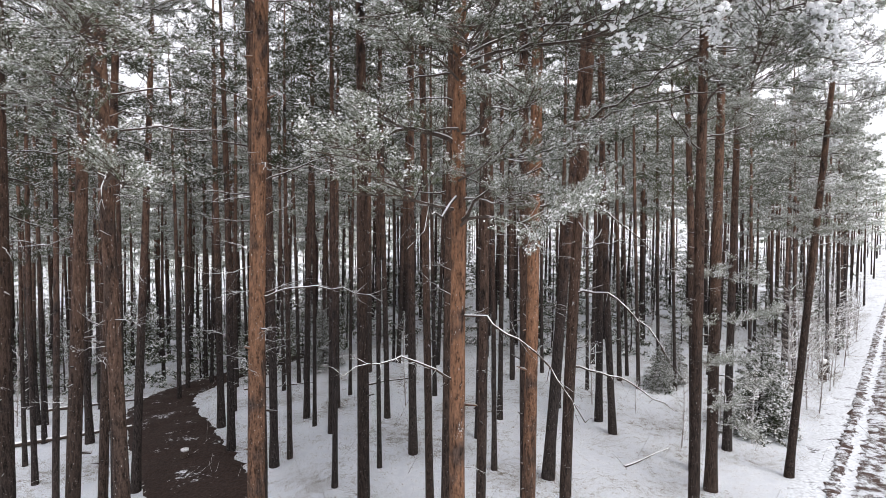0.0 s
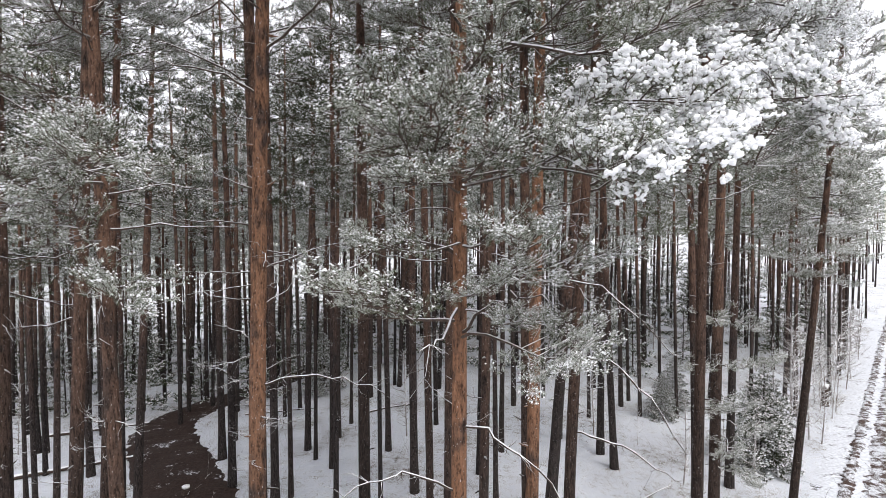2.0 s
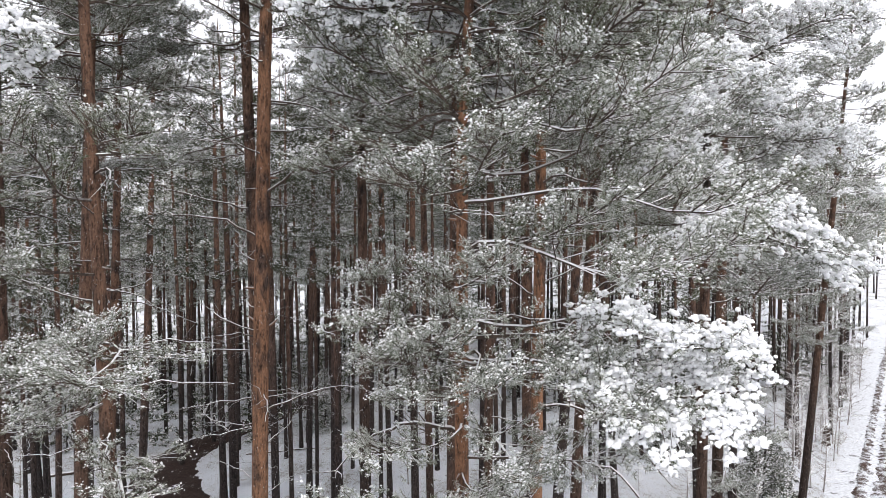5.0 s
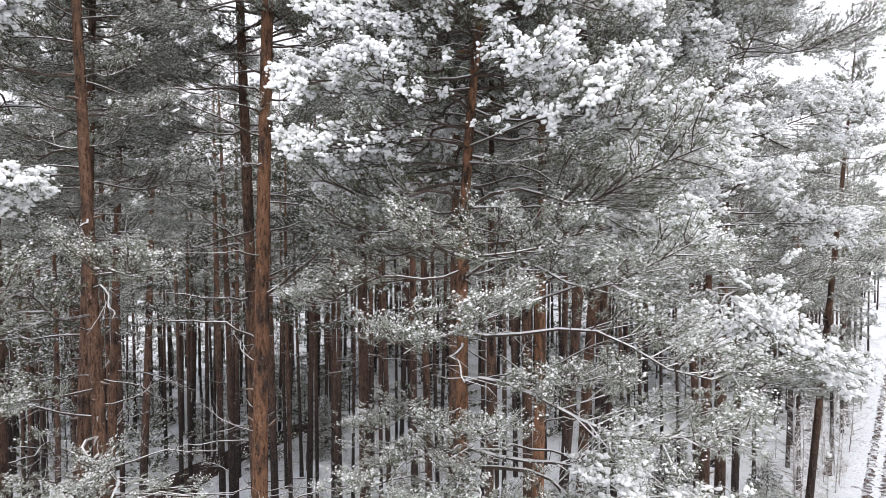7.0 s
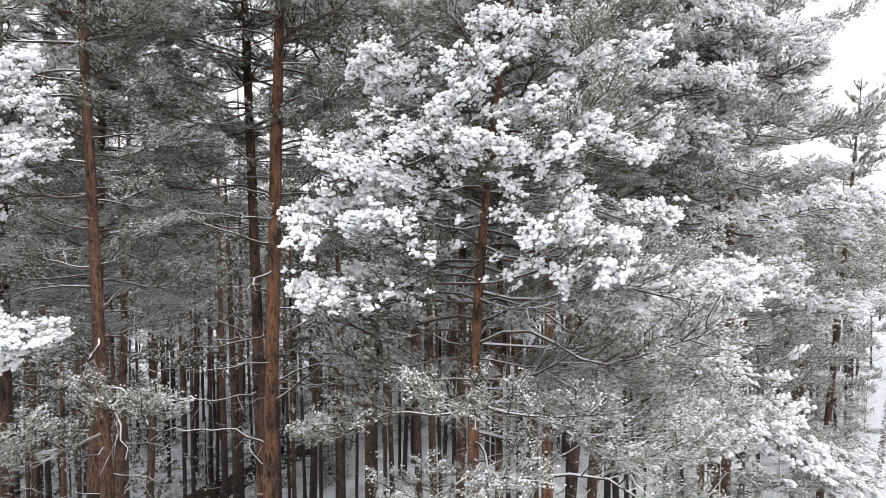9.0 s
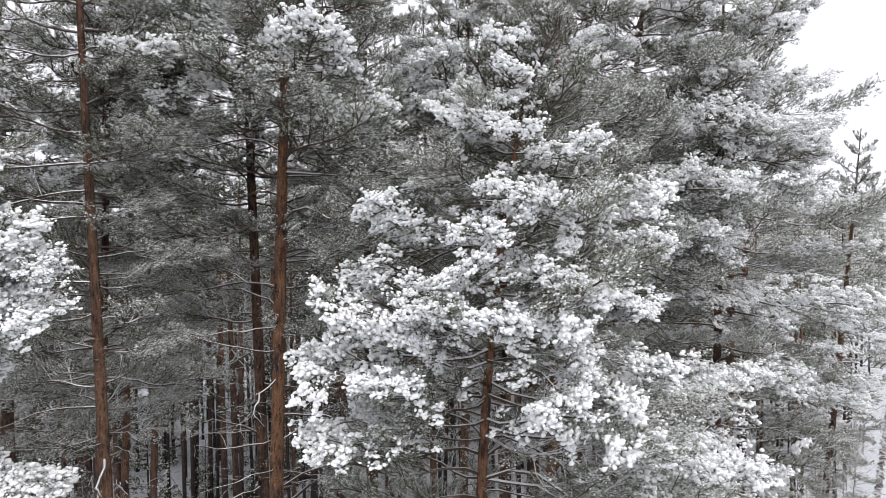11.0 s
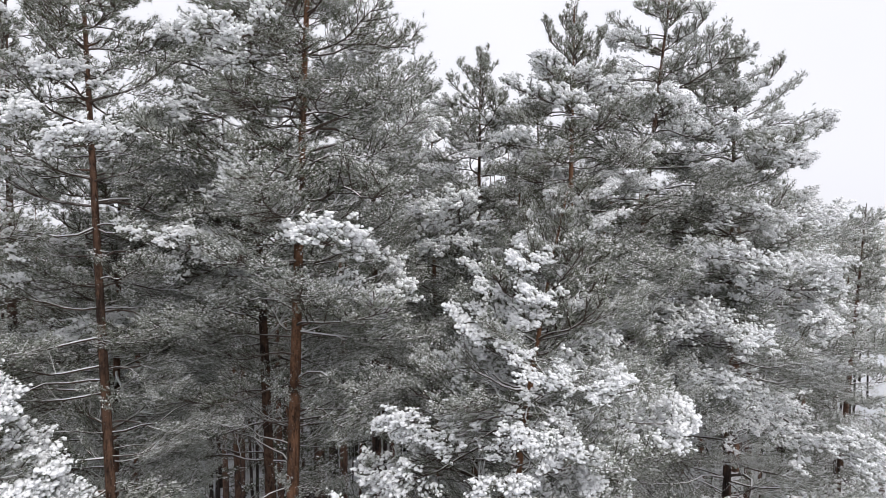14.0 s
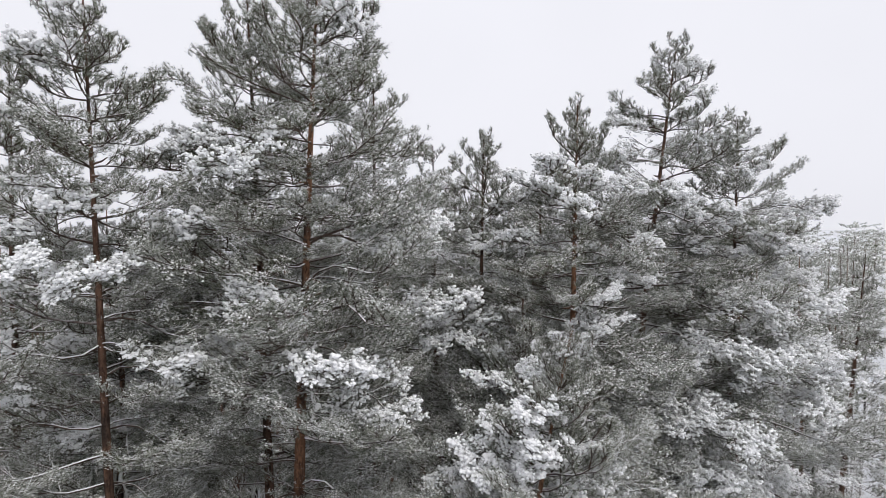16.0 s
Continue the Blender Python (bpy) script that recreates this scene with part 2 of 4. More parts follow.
def lumps(rng, at, radius, flat, shape):
    """Small soft heaps of snow that run into one another."""
    bv, bf = shape
    n, k = len(at), len(bv)
    r = radius * (0.45 + 0.95 * rng.random((n, 1, 1)) ** 1.6)
    s = np.concatenate([0.75 + 0.75 * rng.random((n, 1, 2)), flat * (0.8 + 0.5 * rng.random((n, 1, 1)))], 2)
    v = bv[None] * (1 + 0.19 * rng.standard_normal((n, k, 1))) * s * r
    spin = rng.random(n) * 6.283
    c, sn = np.cos(spin)[:, None], np.sin(spin)[:, None]
    v = np.stack([v[..., 0] * c - v[..., 1] * sn, v[..., 0] * sn + v[..., 1] * c, v[..., 2]], -1) + at[:, None, :]
    f = bf[None] + (np.arange(n) * k)[:, None, None]
    return v.reshape(-1, 3), f.reshape(-1, 3)


# ---- boughs: one metre long, pointing along +x; trees scale and turn them ----
ICO_R = (1 + 5 ** 0.5) / 2
ICO = (np.array([(-1, ICO_R, 0), (1, ICO_R, 0), (-1, -ICO_R, 0), (1, -ICO_R, 0), (0, -1, ICO_R), (0, 1, ICO_R), (0, -1, -ICO_R), (0, 1, -ICO_R),
                 (ICO_R, 0, -1), (ICO_R, 0, 1), (-ICO_R, 0, -1), (-ICO_R, 0, 1)], float) / 1.902,
       np.array([(0, 11, 5), (0, 5, 1), (0, 1, 7), (0, 7, 10), (0, 10, 11), (1, 5, 9), (5, 11, 4), (11, 10, 2), (10, 7, 6), (7, 1, 8),
                 (3, 9, 4), (3, 4, 2), (3, 2, 6), (3, 6, 8), (3, 8, 9), (4, 9, 5), (2, 4, 11), (6, 2, 10), (8, 6, 7), (9, 8, 1)]))


def bough_arrays(seed, size, sides, tufts, needles, length, width, snow, snow_r, droop, detail=4, first=0.3, lift=0.18, fan=0.13, sag=0.0, shape=ROUGH, each=3):
    """A limb of that size in metres, with side shoots that fan out into brushes of needles. snow: the share of brushes that carry a heap."""
    rng = np.random.default_rng(seed)
    s = np.linspace(0, 1, 9)
    wig = rng.standard_normal((2, 3)) * 0.03
    axis = np.stack([s, sum(wig[0, k] * np.sin((k + 1) * 3 * s) for k in range(3)),
                     droop * s ** 2 + 0.08 * s ** 4 + sum(wig[1, k] * np.sin((k + 1) * 3 * s) for k in range(3))], 1) * size
    thick = 0.0060 * size + 0.006
    wood = [tube(axis, thick * (1 - 0.8 * s) + 0.002, 5) if detail > 2 else tube(axis[::4], [thick, 0.7 * thick, 0.004], 3)]
    at, way, heap = [], [], []
    for i in range(sides + 1):
        q = first + (0.96 - first) * (i + rng.random() * 0.8) / sides if i < sides else 0.9
        base = np.array([np.interp(q, s, axis[:, k]) for k in range(3)])
        ang = radians(rng.uniform(28, 62)) * (1 if i % 2 else -1) if i < sides else rng.uniform(-0.1, 0.1)
        ln = size * (0.50 - 0.30 * q) * rng.uniform(0.55, 1.2) if i < sides else 0.16 * size
        d = unit(np.array([math.cos(ang), math.sin(ang), lift + 0.16 * rng.standard_normal()]))
        v = unit(np.cross(np.array([0, 0, 1.0]), d))
        u = rng.uniform(0.22, 1.0, (tufts, 1)) ** 0.8
        w = rng.uniform(-1, 1, (tufts, 1))
        out = fan * (0.5 + 0.5 * size ** 0.5) * w * (1.15 - 0.5 * u)
        place = base + d * ln * u + v * out + d * np.abs(out) * 0.5
        place[:, 2] += 0.04 * rng.standard_normal(tufts) * size ** 0.5 + 0.05 - sag * (ln * u[:, 0]) ** 1.5 - 0.6 * sag * np.abs(out[:, 0])
        tip = base + d * ln * 0.95
        tip[2] += 0.03 - sag * (0.9 * ln) ** 1.5
        if detail > 2 and i < sides:
            bow = base + d * ln * 0.5 + rng.standard_normal(3) * 0.012 * size
            wood.append(tube([base, bow, tip] if detail > 3 else [base, tip], [0.0075, 0.0055, 0.003] if detail > 3 else [0.007, 0.003], 3))
            if detail > 3:
                for k in range(min(tufts, 5)):
                    wood.append(tube([base + d * ln * max(0.0, u[k, 0] - 0.25), place[k]], [0.004, 0.0025], 3))
        at.append(place)
        way.append(unit(d * 0.9 + v * w * 0.7 + np.array([0, 0, 0.35 - 0.8 * sag]) + 0.25 * rng.standard_normal((tufts, 3))))
        share = snow * rng.choice((0.35, 0.9, 1.4)) * (0.45 + 0.75 * q)
        heap.append(u[:, 0] > 1.0 - 0.78 * share + 0.10 * rng.standard_normal(tufts))
    at, way, heap = np.concatenate(at), np.concatenate(way), np.concatenate(heap)
    green = blades(rng, at, way, needles, length, width, 1.0, length * 1.5)
    if not heap.any():
        heap[0] = True
    # each laden brush carries a few heaps that run into those of its neighbours
    spots, lean = np.repeat(at[heap], each, 0), np.repeat(way[heap], each, 0)
    spots = spots + lean * length * rng.uniform(-1.0, 0.6, (len(spots), 1)) + rng.standard_normal(spots.shape) * np.array([0.62, 0.62, 0.26]) * length
    white = lumps(rng, spots + np.array([0, 0, 0.35 * length]), snow_r, 0.8, shape)
    return tuple((v / size, f) for v, f in (joined(wood), green, white))


# three sizes of near bough, so that needles stay about 6 cm: short ones of the tops, usual ones, long ones
SHORT = [bough_arrays(50 + k, 0.8, 9, 8, 30, 0.045, 0.0060, 0.45, 0.0085, (0.1, 0.25)[k % 2], first=0.12, lift=0.45, fan=0.09, each=6) for k in range(8)]
SHORT_LADEN = [bough_arrays(70 + k, 0.8, 9, 8, 22, 0.045, 0.0060, 0.74, 0.017, (0.0, -0.1)[k % 2], first=0.1, lift=0.25, fan=0.10, sag=0.15, shape=ICO, each=10) for k in range(5)]
USUAL = [bough_arrays(100 + k, 1.6, 13, 14, 28, 0.047, 0.0060, 0.45, 0.009, (-0.05, 0.06, -0.16)[k % 3], first=0.28, each=6) for k in range(8)]
USUAL_LADEN = [bough_arrays(200 + k, 1.6, 13, 13, 21, 0.047, 0.0060, 0.74, 0.018, (-0.08, -0.16, -0.22)[k % 3], first=0.24, lift=0.1, sag=0.25, shape=ICO, each=10) for k in range(7)]
LONG = [bough_arrays(130 + k, 2.7, 19, 19, 25, 0.050, 0.0064, 0.45, 0.0095, (-0.08, 0.03, -0.14)[k % 3], first=0.40, each=6) for k in range(5)]
LONG_LADEN = [bough_arrays(230 + k, 2.7, 19, 18, 20, 0.050, 0.0064, 0.74, 0.018, (-0.10, -0.15, -0.2)[k % 3], first=0.36, lift=0.1, sag=0.25, shape=ICO, each=10) for k in range(5)]
MID = [bough_arrays(300 + k, 2.1, 12, 9, 11, 0.085, 0.019, 0.32, 0.030, (-0.05, 0.05, -0.15)[k % 3], detail=3, first=0.2, fan=0.18, each=2) for k in range(6)]
FAR = [bough_arrays(400 + k, 2.3, 7, 6, 9, 0.16, 0.050, 0.6, 0.075, (-0.05, 0.05)[k % 2], detail=2, first=0.15, fan=0.28, each=1) for k in range(4)]


def frosted(verts, seed):
    """The needles that point up from their brush, on whose upper side rime and snow cling."""
    v = verts.reshape(-1, 3, 3)
    out = unit(v[:, 2] - 0.5 * (v[:, 0] + v[:, 1]))
    return out[:, 2] + 0.35 * np.random.default_rng(seed).standard_normal(len(v)) > 0.27


def bough_meshes(kind, arrays):
    return [(mesh_from(kind + "_wood", *w, M_TWIG), mesh_from(kind + "_needles", *g, M_NEEDLE, False, M_NEEDLE_RIME, frosted(g[0], k)),
             mesh_from(kind + "_snow", *s, M_SNOW, True)) for k, (w, g, s) in enumerate(arrays)]


PLAIN_BOUGHS = [bough_meshes("bough", a) for a in (SHORT, USUAL, LONG)]
LADEN_BOUGHS = [bough_meshes("laden_bough", a) for a in (SHORT_LADEN, USUAL_LADEN, LONG_LADEN)]


def bare_limb(seed):
    """A dead limb, one metre long along +x, with a few side twigs."""
    rng = np.random.default_rng(seed)
    s = np.linspace(0, 1, 8)
    bend, hook = rng.uniform(-0.12, 0.22), rng.uniform(-0.28, 0.12)
    axis = np.stack([s, 0.06 * np.sin(s * rng.uniform(2, 5)), bend * s + hook * s ** 2], 1)
    axis[1:] += rng.standard_normal((7, 3)) * 0.014
    out = [tube(axis, 0.0105 * (1 - 0.75 * s) + 0.0015, 5)]
    for i in range(rng.integers(5, 14)):
        q = rng.uniform(0.3, 0.95)
        base = np.array([np.interp(q, s, axis[:, k]) for k in range(3)])
        a = radians(rng.uniform(25, 65)) * rng.choice([-1, 1])
        d = np.array([math.cos(a), math.sin(a), rng.uniform(-0.4, 0.5)]) * rng.uniform(0.12, 0.4)
        m = base + d * 0.5 + rng.standard_normal(3) * 0.02
        out.append(tube([base, m, base + d + rng.standard_normal(3) * 0.03], [0.0034, 0.0024, 0.0010], 3))
    return joined(out)


BARE_LIMBS = [mesh_from("limb", *bare_limb(500 + k), M_LIMB, True) for k in range(12)]


# ---- trees ----
def ground_z(x, y):
    low = min(max(-x - 3, 0), 60)
    return -0.11 * low - 0.045 * max(0, min(y, 120) - 25) * min(1, low / 10)


def spine(rng, height, lean_x, lean_y, bend, count=26, curve=0.0, bow=0.0):
    z = np.linspace(0, 1, count)
    ph = rng.uniform(0, 6.28, 2)
    x = lean_x * z * height + curve * (z * height) ** 2 + bow * np.maximum(z * height - 12.0, 0.0) ** 2 + bend * (np.sin(z * 4 + ph[0]) - math.sin(ph[0]))
    y = lean_y * z * height + bend * (np.sin(z * 3.3 + ph[1]) - math.sin(ph[1]))
    return np.stack([x, y, z * height], 1)


def on_spine(line, z):
    return np.array([np.interp(z, line[:, 2], line[:, k]) for k in range(3)])


def trunk_arrays(rng, line, dia, sides=10):
    z = line[:, 2] / line[-1, 2]
    r = 0.5 * dia * (1.0 - 0.35 * z - 0.58 * z ** 3) + 0.35 * dia * np.exp(-z * 40) * 0.5
    low = line.copy()
    low[0, 2] -= 0.25
    return tube(low, np.maximum(r, 0.012), sides, rng, 0.025)


def boughs_of(rng, height, crown, radius, count, slope=0.72):
    """Height, length, azimuth and rise of each bough: whorls that widen below the leader."""
    out, az, whorls = [], rng.uniform(0, 6.28), max(4, round(count / 4.6) if count > 30 else count // 3)
    for i in range(count):
        k = i * whorls // count
        u = ((k + 0.35 * rng.random()) / whorls) ** 0.85
        z = crown + (height - crown) * u
        down = height - z
        ln = (radius * (1 - math.exp(-slope * down / radius)) * (0.65 + 0.35 * min(1, u * 3)) + 0.16) * rng.uniform(0.7, 1.2)
        az += 2.4 + rng.uniform(-0.5, 0.5)
        out.append((z, ln, az, radians(2 + 52 * math.exp(-down / 1.1) + rng.uniform(-11, 11))))
    return out


def turn(p, az, rise, roll, s):
    return (Matrix.Translation(Vector(p)) @ Matrix.Rotation(az, 4, "Z") @ Matrix.Rotation(-rise, 4, "Y") @ Matrix.Rotation(roll, 4, "X")
            @ Matrix.Diagonal((s, s, s, 1)))


def arc_limb(rng, root, tip, hump, radius):
    """A long bare limb that arches from the trunk to its tip, with short twigs."""
    u = np.linspace(0, 1, 11)[:, None]
    line = root + (tip - root) * u + np.array([0, 0, 1.0]) * hump * 4 * u * (1 - u)
    line[1:-1] += rng.standard_normal((9, 3)) * 0.03
    out = [tube(line, radius * (1 - 0.72 * u[:, 0]), 6)]
    for i in range(16):
        k = rng.integers(2, 11)
        d = unit(rng.standard_normal(3) + unit(tip - root) * 0.8) * rng.uniform(0.08, 0.35)
        out.append(tube([line[k], line[k] + d * 0.6 + rng.standard_normal(3) * 0.02, line[k] + d], [0.3 * radius, 0.2 * radius, 0.08 * radius], 3))
    return joined(out)


def near_pine(x, y, dia, lean, height, crown, radius, seed, laden=0.3, count=34, dead=16, lean_y=0.0, bend=0.02, low=5.2, reach=(), label="", curve=0.0, heavy_from=0.0, arcs=(), bark=None, slope=0.72, clear=0.0, bow=0.0):
    rng = np.random.default_rng(seed)
    tree = tagged(new("pine_tree"), label or "tall Scots pine with orange upper bark and snow-dusted needles", "tree", "pines of the forest")
    tree.location = (x, y, ground_z(x, y))
    line = spine(rng, height, lean, lean_y, bend, curve=curve, bow=bow)
    # the trunk, with the knots and short stubs of lost limbs
    wood = [trunk_arrays(rng, line, dia, 12)]
    knots = np.random.default_rng(seed + 3000)
    for i in range(26):
        z, az = knots.uniform(1.5, 0.9 * height), knots.uniform(0, 6.28)
        root, d = on_spine(line, z), np.array([math.cos(az), math.sin(az), knots.uniform(-0.2, 0.5)])
        ln, thick = 0.36 * dia + knots.uniform(0.05, 0.2), knots.uniform(0.011, 0.024)
        wood.append(tube([root, root + d * ln * 0.6, root + d * ln + knots.standard_normal(3) * 0.015], [1.5 * thick, thick, 0.5 * thick], 5))
    child("trunk", mesh_from("trunk", *joined(wood), bark or M_BARK_DARK, True), tree)
    todo = [(z, ln, az, rise, rng.random() < laden * min(1, max(0, (z - heavy_from) / 2.5))) for z, ln, az, rise in boughs_of(rng, height, crown, radius, count, slope)]
    # below this height no bough hides the trunk from the open side
    todo = [b for b in todo if b[0] > clear or math.cos(b[2] + 1.57) < 0.72]
    for tx, ty, tz, heavy in reach:
        root = on_spine(line, tz - ground_z(x, y)) + np.array([x, y, 0])
        ln = math.hypot(tx - root[0], ty - root[1])
        sag = (0.10 if heavy else 0.02) * ln
        todo.append((tz - ground_z(x, y) - 0.08 * ln + sag, ln, math.atan2(ty - root[1], tx - root[0]), 0.08, heavy))
    for z, ln, az, rise, heavy in todo:
        if heavy and rise > 0.1:
            rise = 0.45 * rise - 0.02
        kinds = (LADEN_BOUGHS if heavy else PLAIN_BOUGHS)[0 if ln < 1.1 else 1 if ln < 2.2 else 2]
        wood, green, white = kinds[rng.integers(len(kinds))]
        b = child("bough", wood, tree, turn(on_spine(line, min(z, height - 0.05)), az, rise, rng.uniform(-0.5, 0.5), ln))
        tagged(child("needles", green, b), kind="stuff")
        tagged(child("snow", white, b, label="white snow pads"), kind="stuff")
    for z, tx, ty, tz, hump, r in arcs:
        child("limb", mesh_from("limb", *arc_limb(rng, on_spine(line, z), np.array([tx - x, ty - y, tz - ground_z(x, y)]), hump, r), M_LIMB, True), tree)
    for i in range(dead):
        z = rng.uniform(low, crown + 0.3 * (height - crown))
        child("limb", BARE_LIMBS[rng.integers(len(BARE_LIMBS))], tree,
              turn(on_spine(line, z), rng.uniform(0, 6.28), rng.uniform(-0.35, 0.45), rng.uniform(-3, 3), rng.uniform(0.3, 0.9 if z < 8 else 1.8)))
    return tree


def crown_meshes(rng, line, boughs, arrays, needles, name):
    woods, greens, whites = [], [], []
    for z, ln, az, rise in boughs:
        m = np.array(turn(on_spine(line, z), az, rise, rng.uniform(-0.5, 0.5), ln))
        w, g, s = arrays[rng.integers(len(arrays))]
        for store, (v, f) in ((woods, w), (greens, g), (whites, s)):
            store.append((v @ m[:3, :3].T + m[:3, 3], f))
    return (mesh_from(name + "_wood", *joined(woods), M_TWIG), mesh_from(name + "_needles", *joined(greens), needles),
            mesh_from(name + "_snow", *joined(whites), M_SNOW, True))


def crown_kinds(count, arrays, needles, boughs, name, seed, low, wide, slope=0.72):
    """Crowns for a trunk 22 m high, sharing one set of meshes."""
    kinds = []
    for k in range(count):
        rng = np.random.default_rng(seed + k)
        line = spine(rng, 22.0, 0, 0, 0.05)
        kinds.append((line, crown_meshes(rng, line, boughs_of(rng, 22.0, rng.uniform(*low), rng.uniform(*wide), boughs, slope), arrays, needles, name)))
    return kinds


MID_OPEN = crown_kinds(3, MID, M_NEEDLE, 40, "open_crown", 660, (8.0, 11.0), (1.9, 2.4))
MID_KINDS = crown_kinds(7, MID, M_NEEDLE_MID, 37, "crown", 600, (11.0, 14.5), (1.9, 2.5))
FAR_KINDS = crown_kinds(6, FAR, M_NEEDLE_FAR, 40, "far_crown", 700, (7.0, 11.5), (2.0, 2.6), 0.9)


def mid_pine(x, y, dia, lean, height=0.0, dead=5, label=""):
    rng = np.random.default_rng(int(abs(x) * 1000 + y * 77))
    height = height or (rng.uniform(16.5, 19.0) if x > 0.5 * y else rng.uniform(19.5, 22.0))
    tree = tagged(new("pine_tree"), label or "slender dark-trunked pine standing in the snowy stand", "tree", "pines of the forest")
    tree.location = (x, y, ground_z(x, y))
    line = spine(rng, height, lean, rng.uniform(-0.01, 0.01), 0.06, 18)
    child("trunk", mesh_from("trunk", *trunk_arrays(rng, line, dia, 8), M_BARK_MID, True), tree)
    # those along the open road carry more rime, and lower boughs; the rest wear the shade-darkened needles
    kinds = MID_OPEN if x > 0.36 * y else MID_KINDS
    base, (wood, green, white) = kinds[rng.integers(len(kinds))]
    spin = pose(0, 0, 0, 0, 0, rng.uniform(0, 360))
    put = Matrix.Rotation(math.atan(lean), 4, "Y") @ spin @ Matrix.Diagonal((height / 22.0,) * 3 + (1,))
    for name, me in (("crown_wood", wood), ("needles", green), ("snow", white)):
        tagged(child(name, me, tree, put), kind="stuff")
    for i in range(dead):
        z = rng.uniform(3.0, 13.0)
        child("limb", BARE_LIMBS[rng.integers(len(BARE_LIMBS))], tree,
              turn(on_spine(line, z), rng.uniform(0, 6.28), rng.uniform(-0.3, 0.4), rng.uniform(-3, 3), rng.uniform(0.4, 1.8)))
    return tree


FAR_TRUNKS = []
for k in range(5):
    rng_t = np.random.default_rng(800 + k)
    FAR_TRUNKS.append(mesh_from("trunk", *trunk_arrays(rng_t, spine(rng_t, 22.0, 0, 0, 0.08, 9), 0.25, 6), M_BARK_MID, True))


def far_pine(x, y, rng):
    s = rng.uniform(0.74, 0.88) if x > 0.5 * y else rng.uniform(0.86, 1.0)
    tree = tagged(new("pine_tree"), "distant snow-covered pine in the forest", "tree", "pines of the forest")
    tree.matrix_basis = Matrix.Translation((x, y, ground_z(x, y) - 0.1)) @ pose(0, 0, 0, rng.uniform(-1.5, 1.5), rng.uniform(-1.5, 1.5), rng.uniform(0, 360)) @ Matrix.Diagonal((s, s, s, 1))
    child("trunk", FAR_TRUNKS[rng.integers(5)], tree)
    line, (wood, green, white) = FAR_KINDS[rng.integers(len(FAR_KINDS))]
    for name, me in (("crown_wood", wood), ("needles", green), ("snow", white)):
        tagged(child(name, me, tree), kind="stuff")
    return tree


# ---- ground ----
def sheet(name, xs, ys, lift, mat, rough):
    gx, gy = np.meshgrid(xs, ys)
    z = np.array([ground_z(a, b) + rough * noise.noise(Vector((a * 0.5, b * 0.5, 0))) + 0.3 * rough * noise.noise(Vector((a * 2.1, b * 2.1, 3))) for a, b in zip(gx.ravel(), gy.ravel())]) + lift
    v = np.stack([gx.ravel(), gy.ravel(), z], 1)
    n, k = len(ys), len(xs)
    i, j = np.meshgrid(np.arange(n - 1), np.arange(k - 1), indexing="ij")
    q = i * k + j
    f = np.concatenate([np.stack([q, q + 1, q + k + 1], -1).reshape(-1, 3), np.stack([q, q + k + 1, q + k], -1).reshape(-1, 3)])
    return new(name, mesh_from(name, v, f, mat, True))


def steps(near, far, fine, coarse):
    a = np.arange(-near, near + fine, fine)
    b = near + np.cumsum(np.geomspace(fine, coarse, 60)) * (far - near) / np.cumsum(np.geomspace(fine, coarse, 60))[-1]
    return np.concatenate([-b[::-1], a, b])


ground = tagged(sheet("ground", steps(30, 2500, 0.4, 120), steps(30, 2500, 0.4, 120) + 25, 0.0, M_GROUND, 0.10),
                "snow-dusted forest floor with brown litter showing through", "ground", kind="structure")


def strip(name, centre, width, lift, mat, seed):
    """A track laid along a line of points, with ragged edges."""
    c = np.array(centre, float)
    t = np.linspace(0, len(c) - 1, 160 if seed < 20 else 600)
    c = np.stack([np.interp(t, np.arange(len(c)), c[:, k]) for k in range(2)], 1)
    for i in range(14 if seed < 20 else 120):
        c[1:-1] = (c[:-2] + c[1:-1] + c[2:]) / 3
    d = unit(np.gradient(c, axis=0))
    nrm = np.stack([-d[:, 1], d[:, 0]], 1)
    cols = np.linspace(-1, 1, 13)
    v = []
    for i, (p, q) in enumerate(zip(c, nrm)):
        for k in cols:
            w = width / 2 * k + (abs(k) ** 3) * (0.35 if seed < 20 else 0.30) * noise.noise(Vector((i * 0.4, k * 2, seed))) + 0.12 * noise.noise(Vector((i * 1.7, k, seed)))
            x, y = p + q * w
            z = ground_z(x, y) + 0.10 * noise.noise(Vector((x * 0.5, y * 0.5, 0))) + 0.03 * noise.noise(Vector((x * 2.1, y * 2.1, 3)))
            v.append((x, y, z + lift * (1 - abs(k) ** 6 * (1.6 if seed < 20 else 0.75)) + 0.02 * noise.noise(Vector((x * 3, y * 3, 9.0)))))
    n, k = len(c), len(cols)
    i, j = np.meshgrid(np.arange(n - 1), np.arange(k - 1), indexing="ij")
    q = i * k + j
    f = np.concatenate([np.stack([q, q + 1, q + k + 1], -1).reshape(-1, 3), np.stack([q, q + k + 1, q + k], -1).reshape(-1, 3)])
    return new(name, mesh_from(name, np.array(v), f, mat, True))


